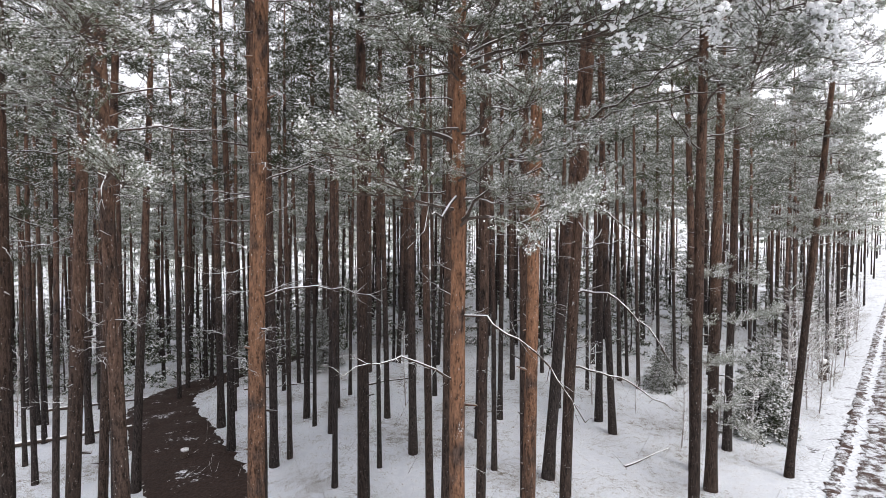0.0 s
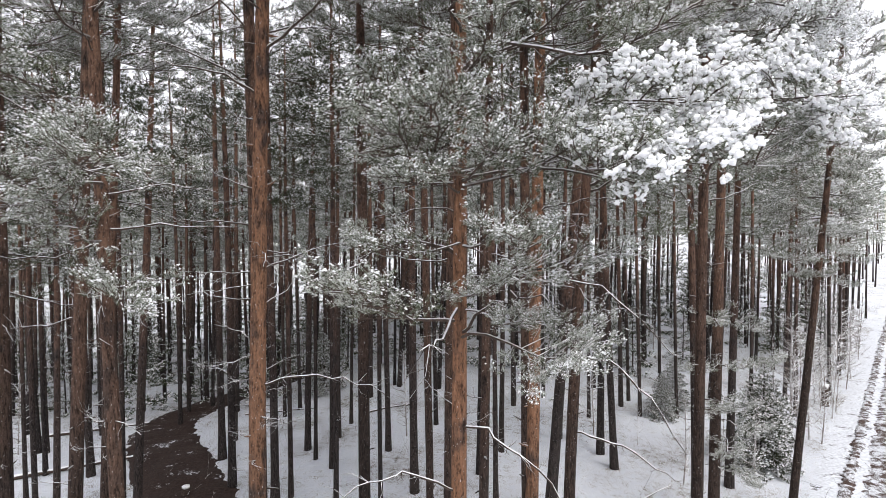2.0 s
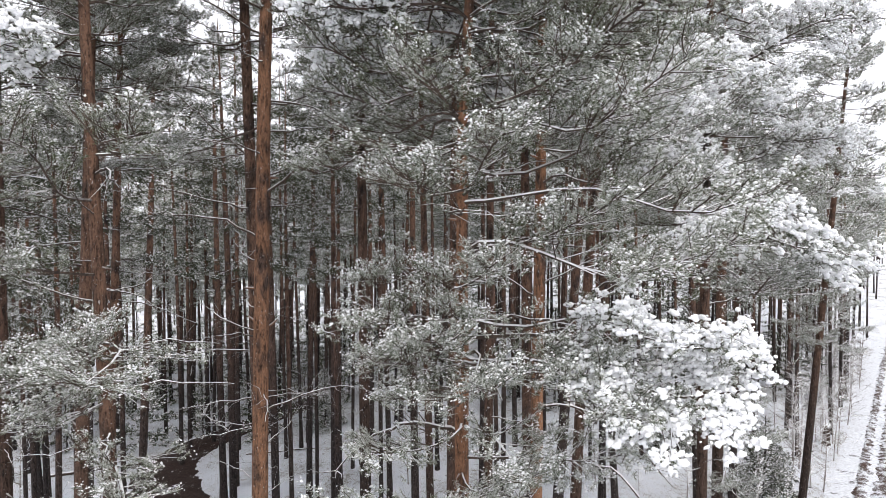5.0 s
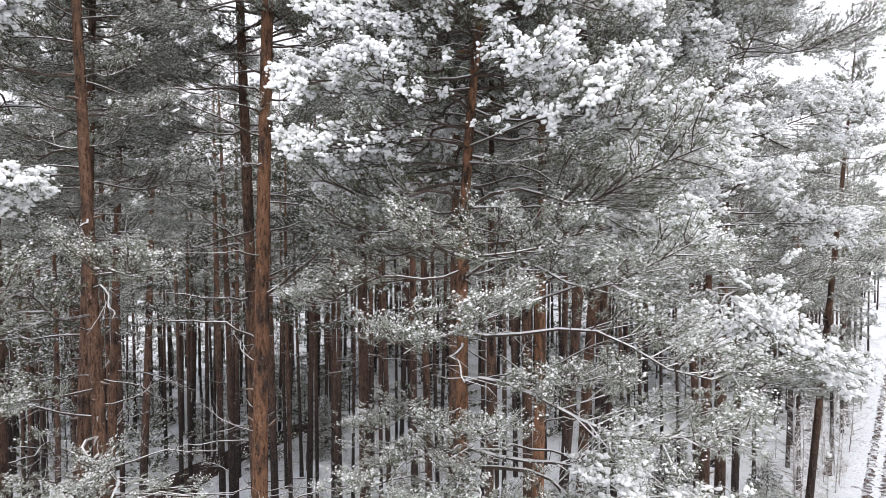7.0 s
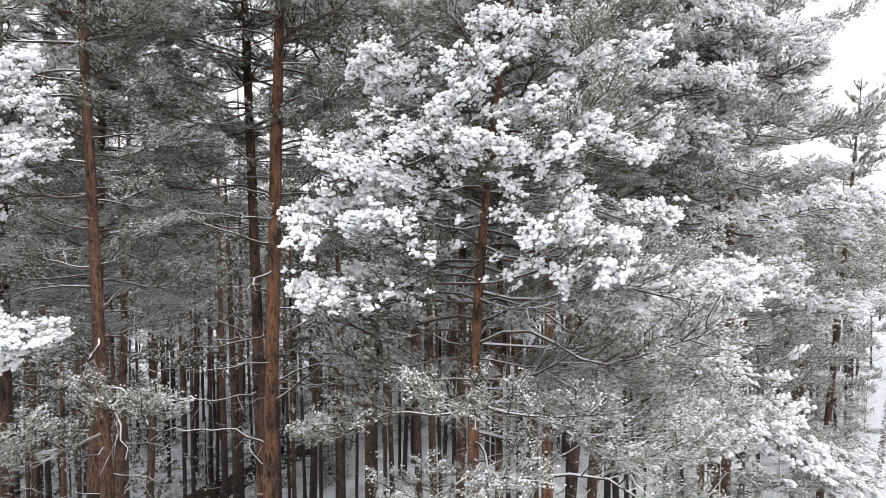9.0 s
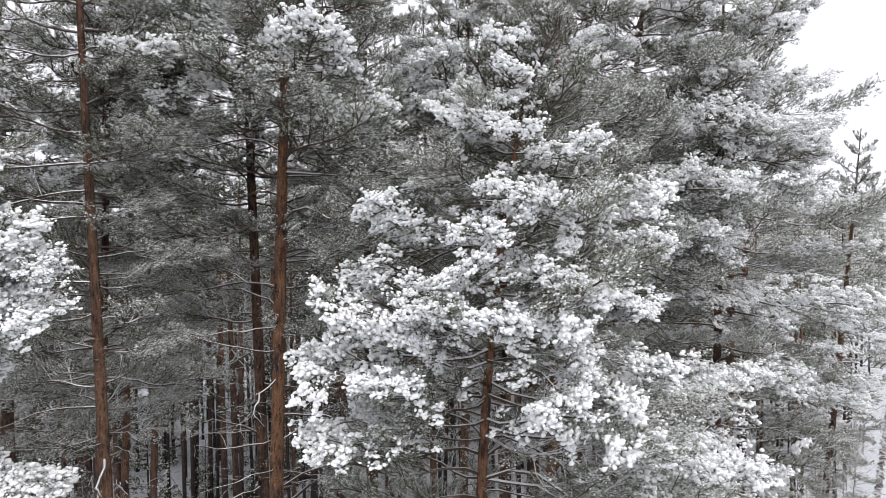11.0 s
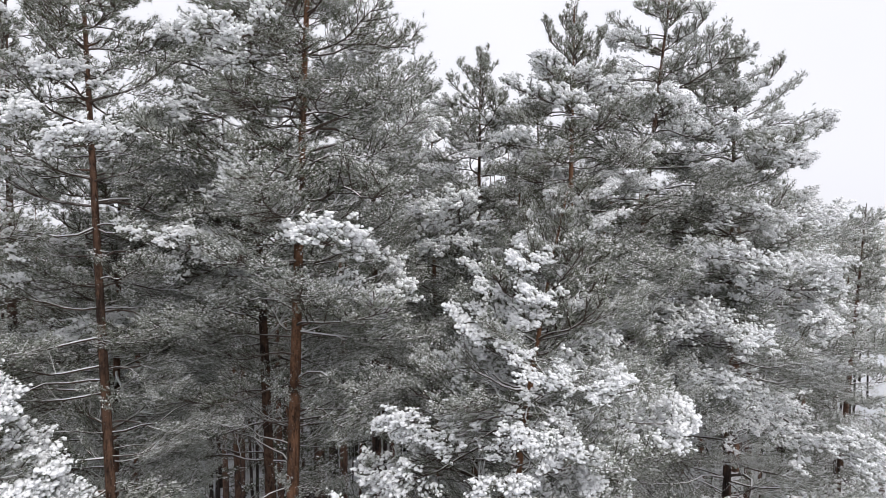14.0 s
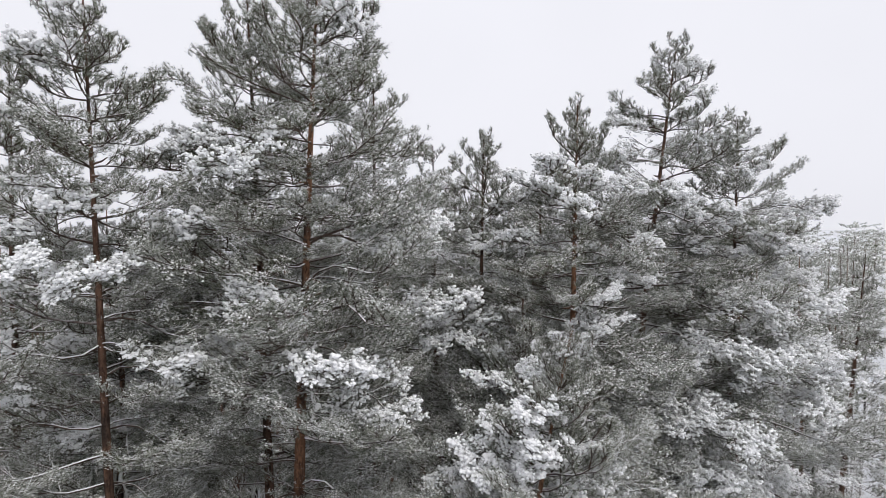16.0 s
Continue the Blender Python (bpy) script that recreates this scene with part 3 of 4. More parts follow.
tagged(strip("forest_trail", [(-1.4, 8), (-4.2, 13), (-7.0, 17.7), (-9.6, 22), (-13.2, 28), (-15.2, 32.0), (-15.2, 35.5), (-13.0, 39.5), (-9, 44)], 3.5, 0.09, M_TRAIL, 4),
       "dark wet earth trail curving through the snowy pines", "trail", kind="structure")
ROAD = [(14.0 + 0.777 * (y - 17.9), y) for y in (4.0, 18.0, 30.0, 48.0, 78.0, 120.0)]
tagged(strip("snowy_road", ROAD, 6.0, 0.07, M_ROAD, 9),
       "forest road under packed snow", "road", kind="structure")
for label, shift, broad, seed in (("narrow dark wheel rut in the snowy road", -2.1, 0.4, 21), ("broad muddy wheel rut strewn with brown leaves", -0.75, 1.3, 22)):
    line = [(x + shift, y) for x, y in ROAD]
    tagged(strip("wheel_rut", line, broad, 0.115, M_RUT, seed), label, "rut", kind="structure")

# ---- the front pines, one by one ----
near_pine(-2.90, 9.15, 0.28, 0.0, 23.9, 15.6, 2.3, 11, 0.16, 124, 48, curve=0.0011, bend=0.01, bark=M_BARK, clear=17.6, heavy_from=17, label="tall straight orange-barked pine with dead limbs",
          reach=[(-1.66, 7.2, 18.2, True), (-1.3, 7.4, 17.2, False), (-1.0, 8.0, 17.7, True), (-1.2, 8.3, 17.5, True), (-1.0, 7.6, 16.4, False)],
          arcs=[(6.95, -0.9, 8.8, 6.95, 0.2, 0.022), (6.4, -2.3, 8.6, 6.6, 0.02, 0.015), (11.3, -4.3, 8.6, 11.6, 0.25, 0.022), (12.0, -1.2, 8.9, 13.4, -0.1, 0.025)])
near_pine(-3.15, 10.3, 0.25, 0.0, 23.8, 14.6, 2.5, 12, 0.1, 112, 36, curve=-0.0009, bend=0.01, reach=[(-4.2, 9.2, 18.8, True), (-4.6, 9.0, 18.5, False)], clear=17.6, heavy_from=17)
near_pine(-4.0, 7.7, 0.21, -0.065, 23.4, 14.0, 1.6, 13, 0.12, 120, 28, lean_y=0.035, clear=19.2, heavy_from=17, curve=0.0004,
          reach=[(-3.2, 5.8, 10.2, False), (-3.6, 6.0, 10.4, False), (-4.6, 5.9, 10.0, False), (-5.0, 6.2, 11.0, False), (-3.4, 6.3, 8.7, False), (-4.4, 6.0, 12.0, False),
                 (-3.3, 6.6, 12.6, False), (-5.6, 6.4, 9.6, False), (-4.0, 6.2, 9.3, False)],
          arcs=[(8.9, -4.25, 7.4, 8.0, 0.2, 0.02)])
near_pine(-6.44, 10.0, 0.25, 0.044, 20.6, 13.0, 2.3, 14, 0.1, 90, 24, clear=16.0, heavy_from=15)
near_pine(-7.59, 13.0, 0.22, 0.040, 20.8, 13.2, 2.1, 15, 0.1, 76, 18, heavy_from=15)
near_pine(-7.75, 10.5, 0.27, 0.003, 23.5, 12.8, 2.4, 16, 0.1, 90, 20, heavy_from=13)
near_pine(-6.4, 6.6, 0.24, 0.0, 22.5, 13.0, 1.3, 17, 0.1, 44, 8, label="pine bowed with thick white snow on its boughs",
          reach=[(-4.05, 6.1, 15.3, True), (-4.15, 6.2, 15.7, True), (-4.30, 5.9, 16.0, True), (-4.20, 6.3, 13.4, True), (-4.55, 6.1, 13.5, True), (-4.70, 6.5, 13.2, True), (-4.40, 6.2, 15.9, True), (-4.60, 6.6, 15.4, True), (-4.90, 5.8, 16.3, True), (-5.00, 6.2, 14.9, True),
                 (-4.80, 6.8, 19.4, True), (-4.60, 6.3, 11.2, False),
                 (-4.70, 5.9, 15.2, True), (-4.90, 6.4, 14.6, True), (-5.20, 5.7, 15.6, True), (-4.90, 6.0, 17.0, True), (-5.30, 6.0, 13.0, True), (-4.50, 6.0, 14.9, True), (-4.40, 6.3, 15.5, True), (-4.80, 5.7, 14.4, True),
                 (-5.10, 5.6, 15.0, True), (-5.00, 5.8, 16.0, True), (-4.60, 6.1, 16.4, True), (-5.40, 5.6, 15.4, True), (-5.50, 5.8, 16.6, True)])
near_pine(0.21, 7.2, 0.215, 0.0, 18.9, 12.4, 3.1, 18, 0.56, 150, 22, bow=0.0155, slope=0.62, bark=M_BARK, clear=15.0, heavy_from=13.2, low=4.0,
          label="younger pine with heavy snow pads on drooping boughs",
          reach=[(2.3, 4.9, 10.15, True), (2.0, 5.2, 10.1, False), (2.5, 5.3, 10.4, True), (1.7, 5.0, 10.2, False), (1.5, 5.5, 10.0, False), (-0.5, 5.8, 9.9, False), (-1.1, 5.5, 8.4, False), (0.8, 5.4, 9.3, False),
                 (1.4, 5.2, 8.2, False), (0.3, 5.4, 10.9, False),
                 (-1.0, 5.9, 10.6, False), (-0.6, 5.6, 10.3, False), (-0.2, 5.4, 10.2, False), (0.4, 5.3, 10.1, False), (0.1, 5.7, 10.7, False), (-0.9, 6.3, 11.0, False),
                 (-0.8, 5.9, 9.3, False), (0.7, 5.8, 8.7, False), (1.0, 6.0, 8.5, False), (1.9, 6.4, 8.9, False),
                 (1.4, 5.6, 14.2, True), (2.6, 5.9, 13.8, True), (2.2, 5.3, 13.4, False), (-0.9, 6.0, 14.3, True), (-1.5, 6.4, 13.9, True), (0.2, 5.6, 15.0, True), (0.8, 5.5, 14.6, True),
                 (-0.3, 5.5, 12.8, False), (0.9, 5.2, 12.7, False), (1.5, 5.5, 11.4, False),
                 (3.0, 6.6, 12.4, False), (2.8, 5.6, 12.0, False), (2.5, 5.1, 11.4, False), (2.1, 5.0, 12.6, False), (-0.4, 5.5, 12.0, False), (0.6, 5.3, 12.2, False)],
          arcs=[(9.05, -1.28, 7.0, 8.7, 0.32, 0.034), (10.4, 2.15, 7.0, 10.3, 0.1, 0.022), (10.4, -0.65, 7.1, 10.3, 0.05, 0.02), (8.1, 1.1, 6.2, 8.6, 0.25, 0.022), (7.0, 1.6, 6.6, 5.9, 0.3, 0.02), (6.2, -1.1, 6.6, 6.4, 0.2, 0.02)])
near_pine(0.09, 11.8, 0.22, 0.008, 21.8, 13.0, 2.0, 19, 0.14, 120, 18, clear=15.0, heavy_from=16, reach=[(-0.3, 9.7, 18.4, True), (-0.9, 10.3, 18.7, True), (0.2, 9.9, 18.1, True)])
near_pine(0.60, 9.3, 0.17, 0.003, 19.0, 14.8, 1.3, 28, 0.2, 50, 12, clear=16.5, heavy_from=15)
near_pine(1.53, 10.5, 0.25, 0.010, 22.1, 13.8, 2.4, 20, 0.25, 130, 24, bark=M_BARK, clear=15.2, heavy_from=15,
          reach=[(3.5, 8.3, 12.8, True), (3.0, 8.0, 13.3, True), (3.9, 8.9, 12.2, False), (4.0, 8.8, 13.6, True), (2.6, 8.1, 12.4, False)],
          arcs=[(8.4, 3.6, 9.5, 7.4, 0.45, 0.026), (9.6, 3.0, 9.9, 9.8, 0.15, 0.02), (11.0, 0.2, 9.7, 11.2, 0.2, 0.02)])
near_pine(2.55, 12.2, 0.25, 0.0, 23.7, 13.2, 2.9, 21, 0.35, 132, 22, curve=0.0026, clear=15.0, heavy_from=14,
          arcs=[(6.7, 4.5, 11.0, 5.2, 0.55, 0.03), (5.2, 4.4, 11.2, 4.6, 0.18, 0.028), (10.2, 4.5, 11.0, 11.4, -0.1, 0.035), (10.1, 5.3, 11.2, 10.6, 0.15, 0.03), (7.6, 3.9, 11.4, 7.7, 0.1, 0.022)])
near_pine(5.33, 12.4, 0.24, 0.0, 22.2, 11.6, 3.2, 22, 0.4, 150, 18, clear=16.0, heavy_from=12,
          reach=[(5.4, 8.2, 11.0, True), (5.0, 8.6, 10.6, False), (4.4, 8.8, 11.6, True), (6.0, 9.2, 11.2, False), (5.9, 10.6, 16.9, True), (6.8, 11.9, 20.4, True), (4.6, 9.4, 13.4, True),
                 (6.9, 10.6, 13.0, True), (6.3, 9.6, 14.6, True), (3.6, 9.6, 12.4, True), (5.2, 10.4, 17.9, True), (4.2, 10.7, 17.6, True), (6.2, 10.6, 17.3, True)])
near_pine(1.91, 13.0, 0.26, -0.02, 21.0, 13.0, 2.0, 23, 0.1, 70, 14, heavy_from=15)
near_pine(-0.27, 15.0, 0.21, -0.020, 22.0, 13.0, 2.0, 24, 0.1, 67, 14, heavy_from=15)
near_pine(-1.98, 15.0, 0.31, -0.006, 23.6, 14.0, 2.3, 25, 0.1, 72, 14, heavy_from=15)

near_pine(11.19, 19.0, 0.25, 0.085, 19.2, 7.5, 1.6, 26, 0.1, 100, 16, slope=0.5, curve=-0.0005, label="leaning slim pine with a thin frosted crown")

near_pine(8.27, 18.07, 0.34, -0.003, 20.5, 10.5, 2.0, 27, 0.1, 65, 16, heavy_from=9, low=3,
          reach=[(7.3, 16.4, 6.8, False), (8.9, 16.6, 6.6, False), (8.8, 16.8, 4.3, False), (8.0, 16.2, 3.2, False), (7.1, 16.9, 5.4, False), (9.3, 16.9, 3.6, False), (7.7, 16.1, 4.4, False),
                 (8.6, 16.3, 2.3, False), (9.0, 16.0, 5.4, False)])

# shorter pines under the left crowns
for x, y, dia, tall in ((-8.9, 16.0, 0.18, 17.0), (-3.3, 18.2, 0.17, 16.5), (-11.5, 17.5, 0.2, 17.5), (-5.4, 21.0, 0.18, 17.0), (-14.5, 21.0, 0.2, 18.0), (-17.5, 26.0, 0.2, 18.5),
                        (-13.0, 20.8, 0.16, 15.5), (-16.4, 23.2, 0.17, 15.5), (-18.5, 31.0, 0.17, 15.0),
                        (-9.9, 28.2, 0.22, 24.0), (-12.9, 22.6, 0.2, 23.0), (-10.4, 19.2, 0.18, 21.0), (-11.0, 14.6, 0.2, 19.5), (-13.8, 17.6, 0.18, 20.5)):
    mid_pine(x, y, dia, 0.0, tall)

# ---- the stand behind ----
mid_pine(-20.32, 29.74, 0.25, -0.052)
mid_pine(-19.80, 29.55, 0.22, -0.010)
mid_pine(-14.97, 25.12, 0.31, -0.027)
mid_pine(-24.28, 37.26, 0.21, -0.024)
mid_pine(-14.34, 32.33, 0.24, -0.015)
mid_pine(-15.03, 35.04, 0.23, -0.004)
mid_pine(-9.59, 25.69, 0.32, -0.008)
mid_pine(-7.99, 22.41, 0.30, -0.014)
mid_pine(-5.78, 20.37, 0.29, -0.007)
mid_pine(-8.31, 31.14, 0.18, -0.010)
mid_pine(-7.90, 32.75, 0.19, -0.019)
mid_pine(-5.82, 25.45, 0.26, 0.014)
mid_pine(-5.22, 24.25, 0.16, -0.005)
mid_pine(-4.34, 23.26, 0.24, -0.007)
mid_pine(-4.74, 26.88, 0.20, 0.006)
mid_pine(-2.06, 19.60, 0.15, -0.007)
mid_pine(-2.28, 24.71, 0.23, -0.016)
mid_pine(-1.00, 20.85, 0.28, -0.012)
mid_pine(-4.01, 32.89, 0.19, -0.002)
mid_pine(-2.87, 35.02, 0.17, -0.004)
mid_pine(1.75, 19.53, 0.17, -0.023)
mid_pine(2.43, 24.82, 0.21, -0.005)
mid_pine(1.35, 22.40, 0.19, -0.001)
mid_pine(3.68, 31.08, 0.21, -0.018)
mid_pine(5.16, 26.28, 0.20, 0.003)
mid_pine(6.51, 24.55, 0.30, -0.013)
mid_pine(6.63, 22.88, 0.28, -0.059)
mid_pine(9.71, 29.30, 0.19, -0.031)
mid_pine(3.41, 18.89, 0.36, 0.061)
mid_pine(10.39, 21.49, 0.30, -0.003)
mid_pine(8.39, 19.60, 0.28, -0.042)
mid_pine(-10.06, 19.33, 0.29, 0.037)
mid_pine(-9.32, 35.59, 0.17, 0.024)
mid_pine(10.00, 32.08, 0.18, -0.029)
mid_pine(11.92, 32.75, 0.19, -0.022)
mid_pine(11.54, 29.35, 0.17, -0.046)
mid_pine(15.23, 29.45, 0.19, -0.018)
mid_pine(20.65, 35.75, 0.27, -0.011)
mid_pine(17.51, 29.51, 0.19, -0.037)
mid_pine(21.45, 33.03, 0.19, -0.050)
mid_pine(7.17, 29.24, 0.17, -0.007)
mid_pine(5.49, 32.57, 0.18, -0.023)
mid_pine(-28.70, 39.42, 0.26, 0.034)
mid_pine(-24.38, 39.15, 0.22, -0.002)
mid_pine(-15.09, 37.87, 0.25, -0.006)
mid_pine(-14.03, 36.08, 0.20, 0.009)
mid_pine(-4.44, 28.60, 0.16, 0.008)
mid_pine(-0.34, 28.07, 0.19, -0.014)

# ---- the forest beyond ----
def off_tracks(x, y):
    on_road = abs((x - 14.2) * 0.79 - (y - 17.9) * 0.61) < 3.4
    on_trail = abs(x + 9.6 + (min(y, 32) - 22) * 0.58) < 2.8 and y < 38
    return not (on_road or on_trail)


def scatter(rng, count, near, far, half, gap, power):
    out = []
    for i in range(count * 30):
        a, d = rng.uniform(-half, half), near + (far - near) * rng.random() ** power
        x, y = d * math.tan(a), d
        if off_tracks(x, y) and all((x - p) ** 2 + (y - q) ** 2 > gap * gap for p, q in out):
            out.append((x, y))
            if len(out) == count:
                break
    return out


rng_f = np.random.default_rng(5)
for x, y in scatter(rng_f, 236, 31, 66, 0.70, 1.9, 0.8):
    far_pine(x, y, rng_f)
for x, y in scatter(np.random.default_rng(6), 30, 27, 50, 0.70, 2.2, 0.9):
    if x < -0.3 * y:
        far_pine(x, y, rng_f)


def forest_stuff(rng, spots):
    """The woods too far off to count, as one mesh for each material."""
    sets = {"trunk": [], "green": [], "white": []}
    plain = [trunk_arrays(np.random.default_rng(k), spine(np.random.default_rng(k), 22.0, 0, 0, 0.1, 5), 0.3, 4) for k in range(4)]
    for x, y in spots:
        s = rng.uniform(0.82, 0.98)
        at = np.array([x, y, ground_z(x, y) - 0.1])
        v, f = plain[rng.integers(4)]
        sets["trunk"].append((v * np.array([s, s, 0.88 * s]) + at, f))
        line = spine(rng, 22.0, 0, 0, 0.05, 6)
        for z, ln, az, rise in boughs_of(rng, 22.0, rng.uniform(4, 8), 2.4, 26, 1.0):
            m = np.array(turn(on_spine(line, z), az, rise, 0, ln))
            w, g, sn = THIN[rng.integers(len(THIN))]
            for key, (bv, bf) in (("green", g), ("white", sn)):
                sets[key].append(((bv @ m[:3, :3].T + m[:3, 3]) * s + at, bf))
    for key, mat in (("trunk", M_BARK_MID), ("green", M_NEEDLE_FAR), ("white", M_SNOW)):
        name = {"trunk": "far_trunks", "green": "far_woods", "white": "far_snow"}[key]
        label = {"trunk": "dark trunks of the distant pine woods", "green": "distant pine woods frosted with snow", "white": "snow lying on the distant pine woods"}[key]
        tagged(new(name, mesh_from(name, *joined(sets[key]), mat)), label, "woods", kind="stuff")


THIN = [bough_arrays(900 + k, 2.4, 4, 4, 4, 0.36, 0.13, 0.45, 0.15, 0.0, detail=2, first=0.15, fan=0.5, each=1) for k in range(4)]
forest_stuff(rng_f, scatter(rng_f, 430, 60, 230, 0.74, 2.4, 1.15))


# ---- undergrowth ----
def spruce_kind(seed, arrays, count):
    rng = np.random.default_rng(seed)
    line = spine(rng, 3.0, 0, 0, 0.02, 6)
    todo = []
    for i in range(count):
        u = (i + rng.random()) / count
        todo.append((0.15 + 2.8 * u, 1.05 * (1 - u) ** 0.85 + 0.12, i * 2.4 + rng.random(), -0.35 + 0.9 * u))
    return trunk_arrays(rng, line, 0.07, 6), crown_meshes(rng, line, todo, arrays, M_SPRUCE, "spruce")


DENSE = [bough_arrays(960 + k, 1.0, 10, 9, 12, 0.055, 0.014, 0.5, 0.022, -0.2, detail=3, first=0.1, fan=0.1, each=2) for k in range(4)]
SPRUCES = []
for k in range(4):
    stem, layers = spruce_kind(950 + k, DENSE if k == 3 else FAR, 90 if k == 3 else 32)
    SPRUCES.append((mesh_from("stem", *stem, M_BARK_MID, True), layers))


def young_spruce(x, y, height, rng, fine=False):
    s = height / 3.0
    tree = tagged(new("young_spruce"), "small young spruce loaded with snow among the pines", "tree", "young spruces")
    tree.matrix_basis = Matrix.Translation((x, y, ground_z(x, y) - 0.05)) @ pose(0, 0, 0, 0, 0, rng.uniform(0, 360)) @ Matrix.Diagonal((s, s, s, 1))
    stem, (wood, green, white) = SPRUCES[3 if fine else rng.integers(3)]
    child("trunk", stem, tree)
    for name, me in (("crown_wood", wood), ("needles", green), ("snow", white)):
        tagged(child(name, me, tree), kind="stuff")


rng_u = np.random.default_rng(8)
young_spruce(12.4, 23.2, 4.2, rng_u, True)
young_spruce(12.9, 23.9, 3.4, rng_u, True)
young_spruce(10.6, 29.0, 2.4, rng_u, True)
young_spruce(11.8, 30.5, 2.8, rng_u, True)
young_spruce(-7.2, 36.0, 3.6, rng_u, True)
for x, y in scatter(rng_u, 100, 36, 72, 0.70, 2.0, 1.0):
    young_spruce(x, y, rng_u.uniform(2.5, 6.5), rng_u)


def low_growth(rng, spots):
    """Bushes and young trees too far off to count."""
    greens, whites = [], []
    for x, y in spots:
        h, at = rng.uniform(2.5, 7.0), np.array([x, y, ground_z(x, y)])
        for i in range(16):
            u = (i + rng.random()) / 16
            m = np.array(turn((0, 0, h * (0.05 + 0.95 * u)), rng.uniform(0, 6.28), -0.2 + 0.9 * u, 0, 0.32 * h * (1 - u) ** 0.8 + 0.3))
            w, g, sn = THIN[rng.integers(len(THIN))]
            greens.append((g[0] @ m[:3, :3].T + m[:3, 3] + at, g[1]))
            whites.append((sn[0] @ m[:3, :3].T + m[:3, 3] + at, sn[1]))
    tagged(new("far_undergrowth", mesh_from("far_undergrowth", *joined(greens), M_SPRUCE)), "dark frosted young trees under the distant pines", "undergrowth", kind="stuff")
    tagged(new("undergrowth_snow", mesh_from("undergrowth_snow", *joined(whites), M_SNOW)), "snow lying on the distant undergrowth", "snow", kind="stuff")


low_growth(rng_u, scatter(rng_u, 260, 55, 120, 0.72, 2.0, 0.7))


def sapling_mesh(seed):
    rng = np.random.default_rng(seed)
    s = np.linspace(0, 1, 7)
    line = np.stack([0.06 * np.sin(3 * s + seed), 0.06 * np.cos(2 * s + seed), 2.6 * s], 1)
    stem = mesh_from("sapling", *tube(line, 0.018 * (1 - 0.8 * s) + 0.003, 4), M_FROST)
    out = []
    for i in range(64):
        q = rng.uniform(0.12, 1)
        base = np.array([np.interp(q, s, line[:, k]) for k in range(3)])
        a = rng.uniform(0, 6.28)
        d = np.array([math.cos(a), math.sin(a), rng.uniform(0.1, 0.9)]) * rng.uniform(0.2, 0.7) * (1.1 - 0.6 * q)
        out.append(tube([base, base + d * 0.5 + rng.standard_normal(3) * 0.03, base + d], [0.008, 0.006, 0.003], 3))
    return stem, mesh_from("twigs", *joined(out), M_FROST)


M_FROST = limb_material("frosted_twig", (0.12, 0.09, 0.07), -0.2, 0.4)
SAPLINGS = [sapling_mesh(970 + k) for k in range(5)]
def road_edge(rng, count):
    """Spots in the brush between the pines and the road."""
    out = []
    for i in range(count):
        y = 25 + 24 * (i + rng.random()) / count
        out.append((10.6 + 0.777 * (y - 17.9) - rng.uniform(0.0, 0.09) * y, y))
    return out


thicket = road_edge(rng_u, 40)
for x, y in scatter(rng_u, 60, 21, 60, 0.68, 1.4, 1.0) + thicket:
    if (x, y) in thicket or x > 4 or rng_u.random() < 0.35:
        s = rng_u.uniform(1.0, 2.2) if (x, y) in thicket else rng_u.uniform(0.6, 1.7)
        stem, twigs = SAPLINGS[rng_u.integers(5)]
        ob = tagged(new("sapling", stem), "bare sapling with frosted twigs rising from the snow", "sapling", "bare saplings")
        ob.matrix_basis = Matrix.Translation((x, y, ground_z(x, y) - 0.05)) @ pose(0, 0, 0, 0, 0, rng_u.uniform(0, 360)) @ Matrix.Diagonal((s, s, s, 1))
        tagged(child("twig_work", twigs, ob), kind="stuff")


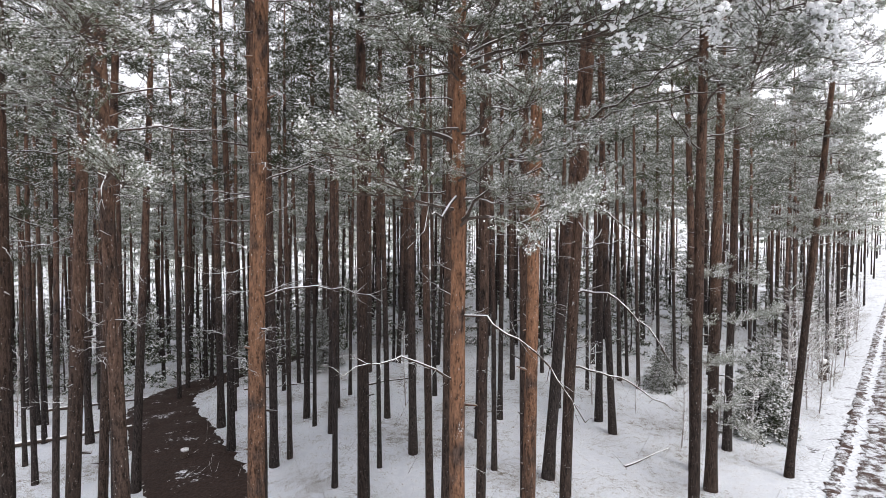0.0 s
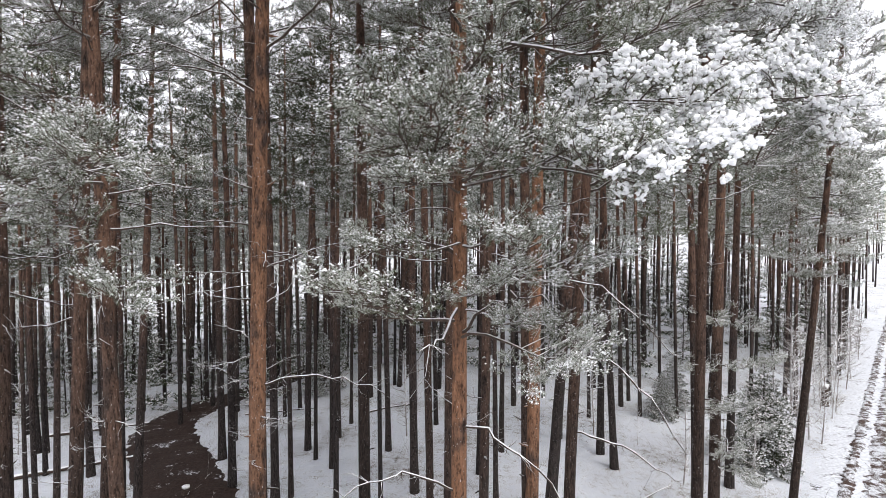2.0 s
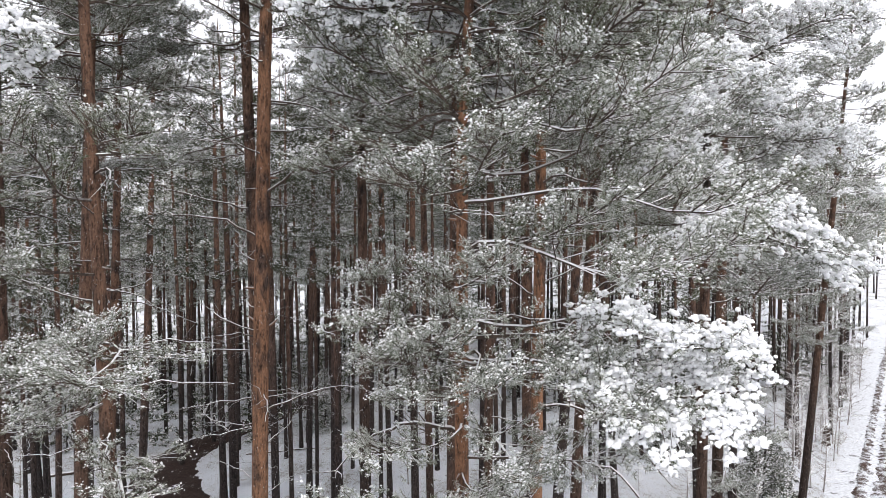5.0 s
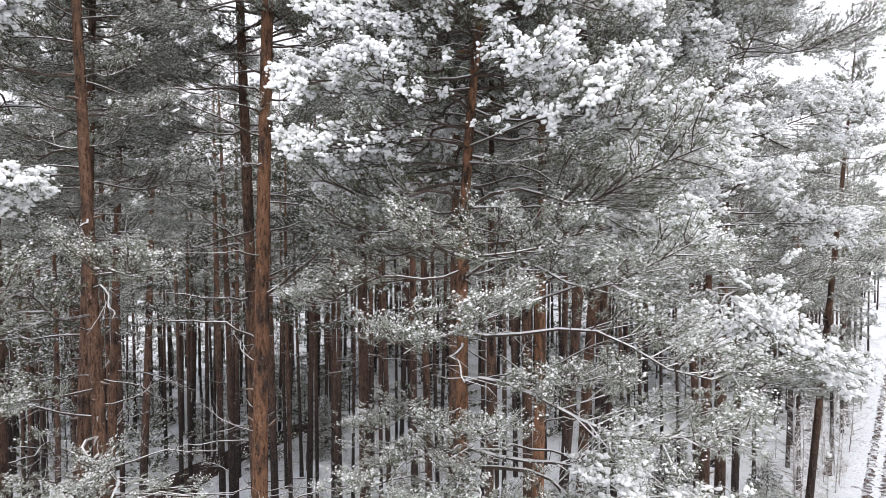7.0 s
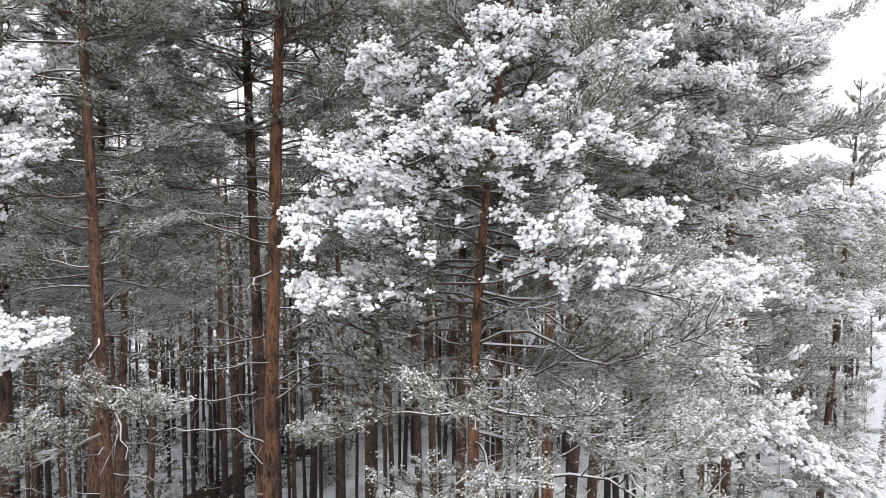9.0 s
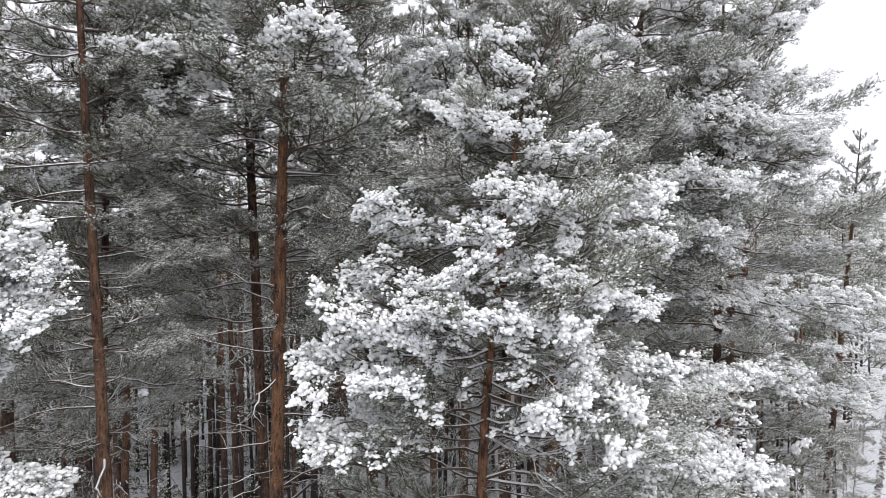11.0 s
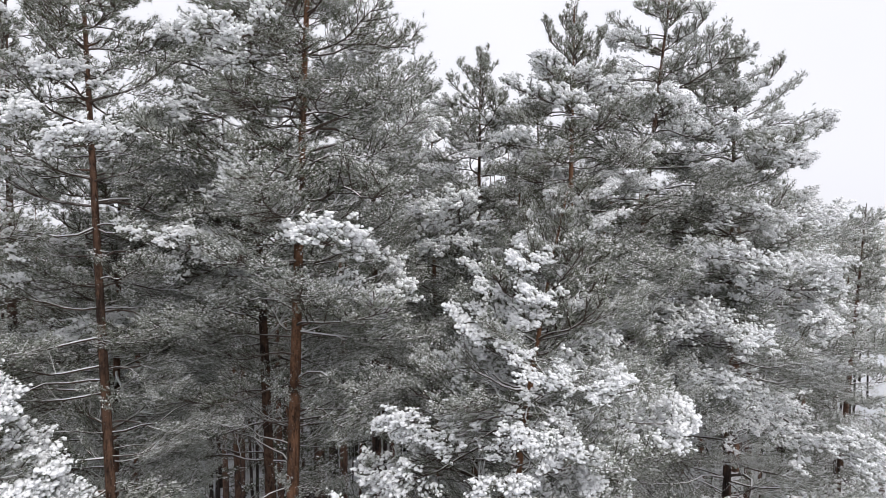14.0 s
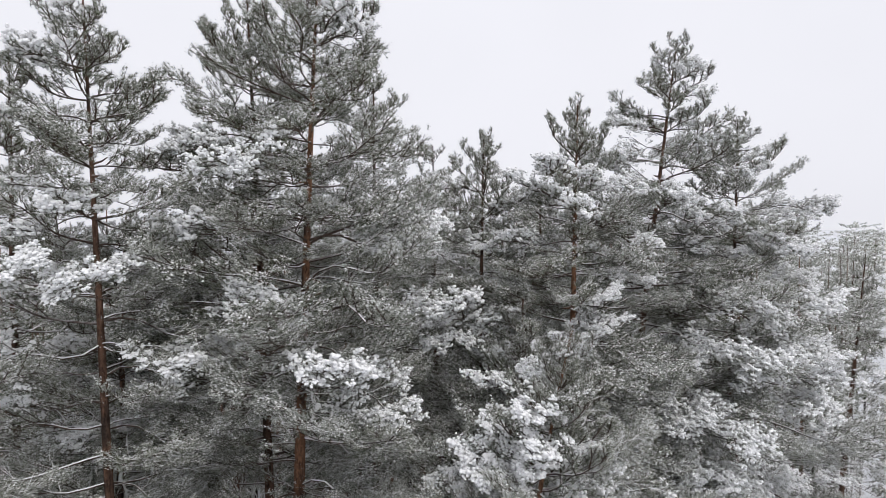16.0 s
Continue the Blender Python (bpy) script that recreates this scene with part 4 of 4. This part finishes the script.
# ---- fallen wood ----
def fallen_log(x, y, length, dia, heading, seed):
    rng = np.random.default_rng(seed)
    u = np.linspace(-0.5, 0.5, 9)
    c, sn = math.cos(radians(heading)), math.sin(radians(heading))
    line = np.stack([x + c * length * u, y + sn * length * u + 0.1 * np.sin(4 * u), np.zeros(9)], 1)
    line[:, 2] = [ground_z(a, b) + dia * 0.42 for a, b in line[:, :2]]
    log = tagged(new("fallen_log", mesh_from("fallen_log", *tube(line, dia * 0.5 * (1 - 0.5 * (u + 0.5)), 8, rng, 0.05), M_LIMB, True)),
                 "dark fallen pine log with snow along its top", "log", "fallen logs")
    return log


fallen_log(-17.5, 26.0, 7.0, 0.28, 14, 1)
fallen_log(-19.5, 33.0, 6.0, 0.22, 4, 2)
fallen_log(-9.0, 32.5, 4.0, 0.12, -12, 3)
fallen_log(-2.8, 30.5, 3.0, 0.14, 20, 4)
fallen_log(7.2, 20.6, 2.6, 0.08, 35, 5)


def stump(x, y, height, dia, seed):
    rng = np.random.default_rng(seed)
    z = ground_z(x, y)
    line = [(x, y, z - 0.1), (x, y, z + 0.1), (x + 0.02, y, z + height * 0.6), (x + 0.02, y, z + height), (x + 0.02, y, z + height + 0.01)]
    tagged(new("stump", mesh_from("stump", *tube(line, [dia * 0.7, dia * 0.55, dia * 0.5, dia * 0.48, 0.01], 9, rng, 0.04), M_LIMB, True)),
           "broken dark stump capped with snow", "stump", "stumps")


stump(20.2, 31.5, 1.1, 0.34, 1)
stump(-9.6, 22.0, 0.4, 0.30, 2)


def litter(rng, count):
    """Twigs and dead stalks lying in the snow."""
    out = []
    for i in range(count):
        x, y = rng.uniform(-22, 22), rng.uniform(15, 42)
        if abs(x) > 0.8 * y:
            continue
        a, ln = rng.uniform(0, 6.28), rng.uniform(0.12, 0.7)
        z = ground_z(x, y) + 0.05
        p = np.array([x, y, z])
        d = np.array([math.cos(a), math.sin(a), rng.uniform(-0.05, 0.5) if i % 3 else rng.uniform(0.8, 2.0)]) * ln
        out.append(tube([p, p + d * 0.5 + rng.standard_normal(3) * 0.03, p + d], [0.006, 0.004, 0.002], 3))
    tagged(new("forest_litter", mesh_from("forest_litter", *joined(out), M_LIMB)), "fallen twigs and dead stalks poking through the snow", "litter", kind="stuff")


litter(np.random.default_rng(77), 1100)
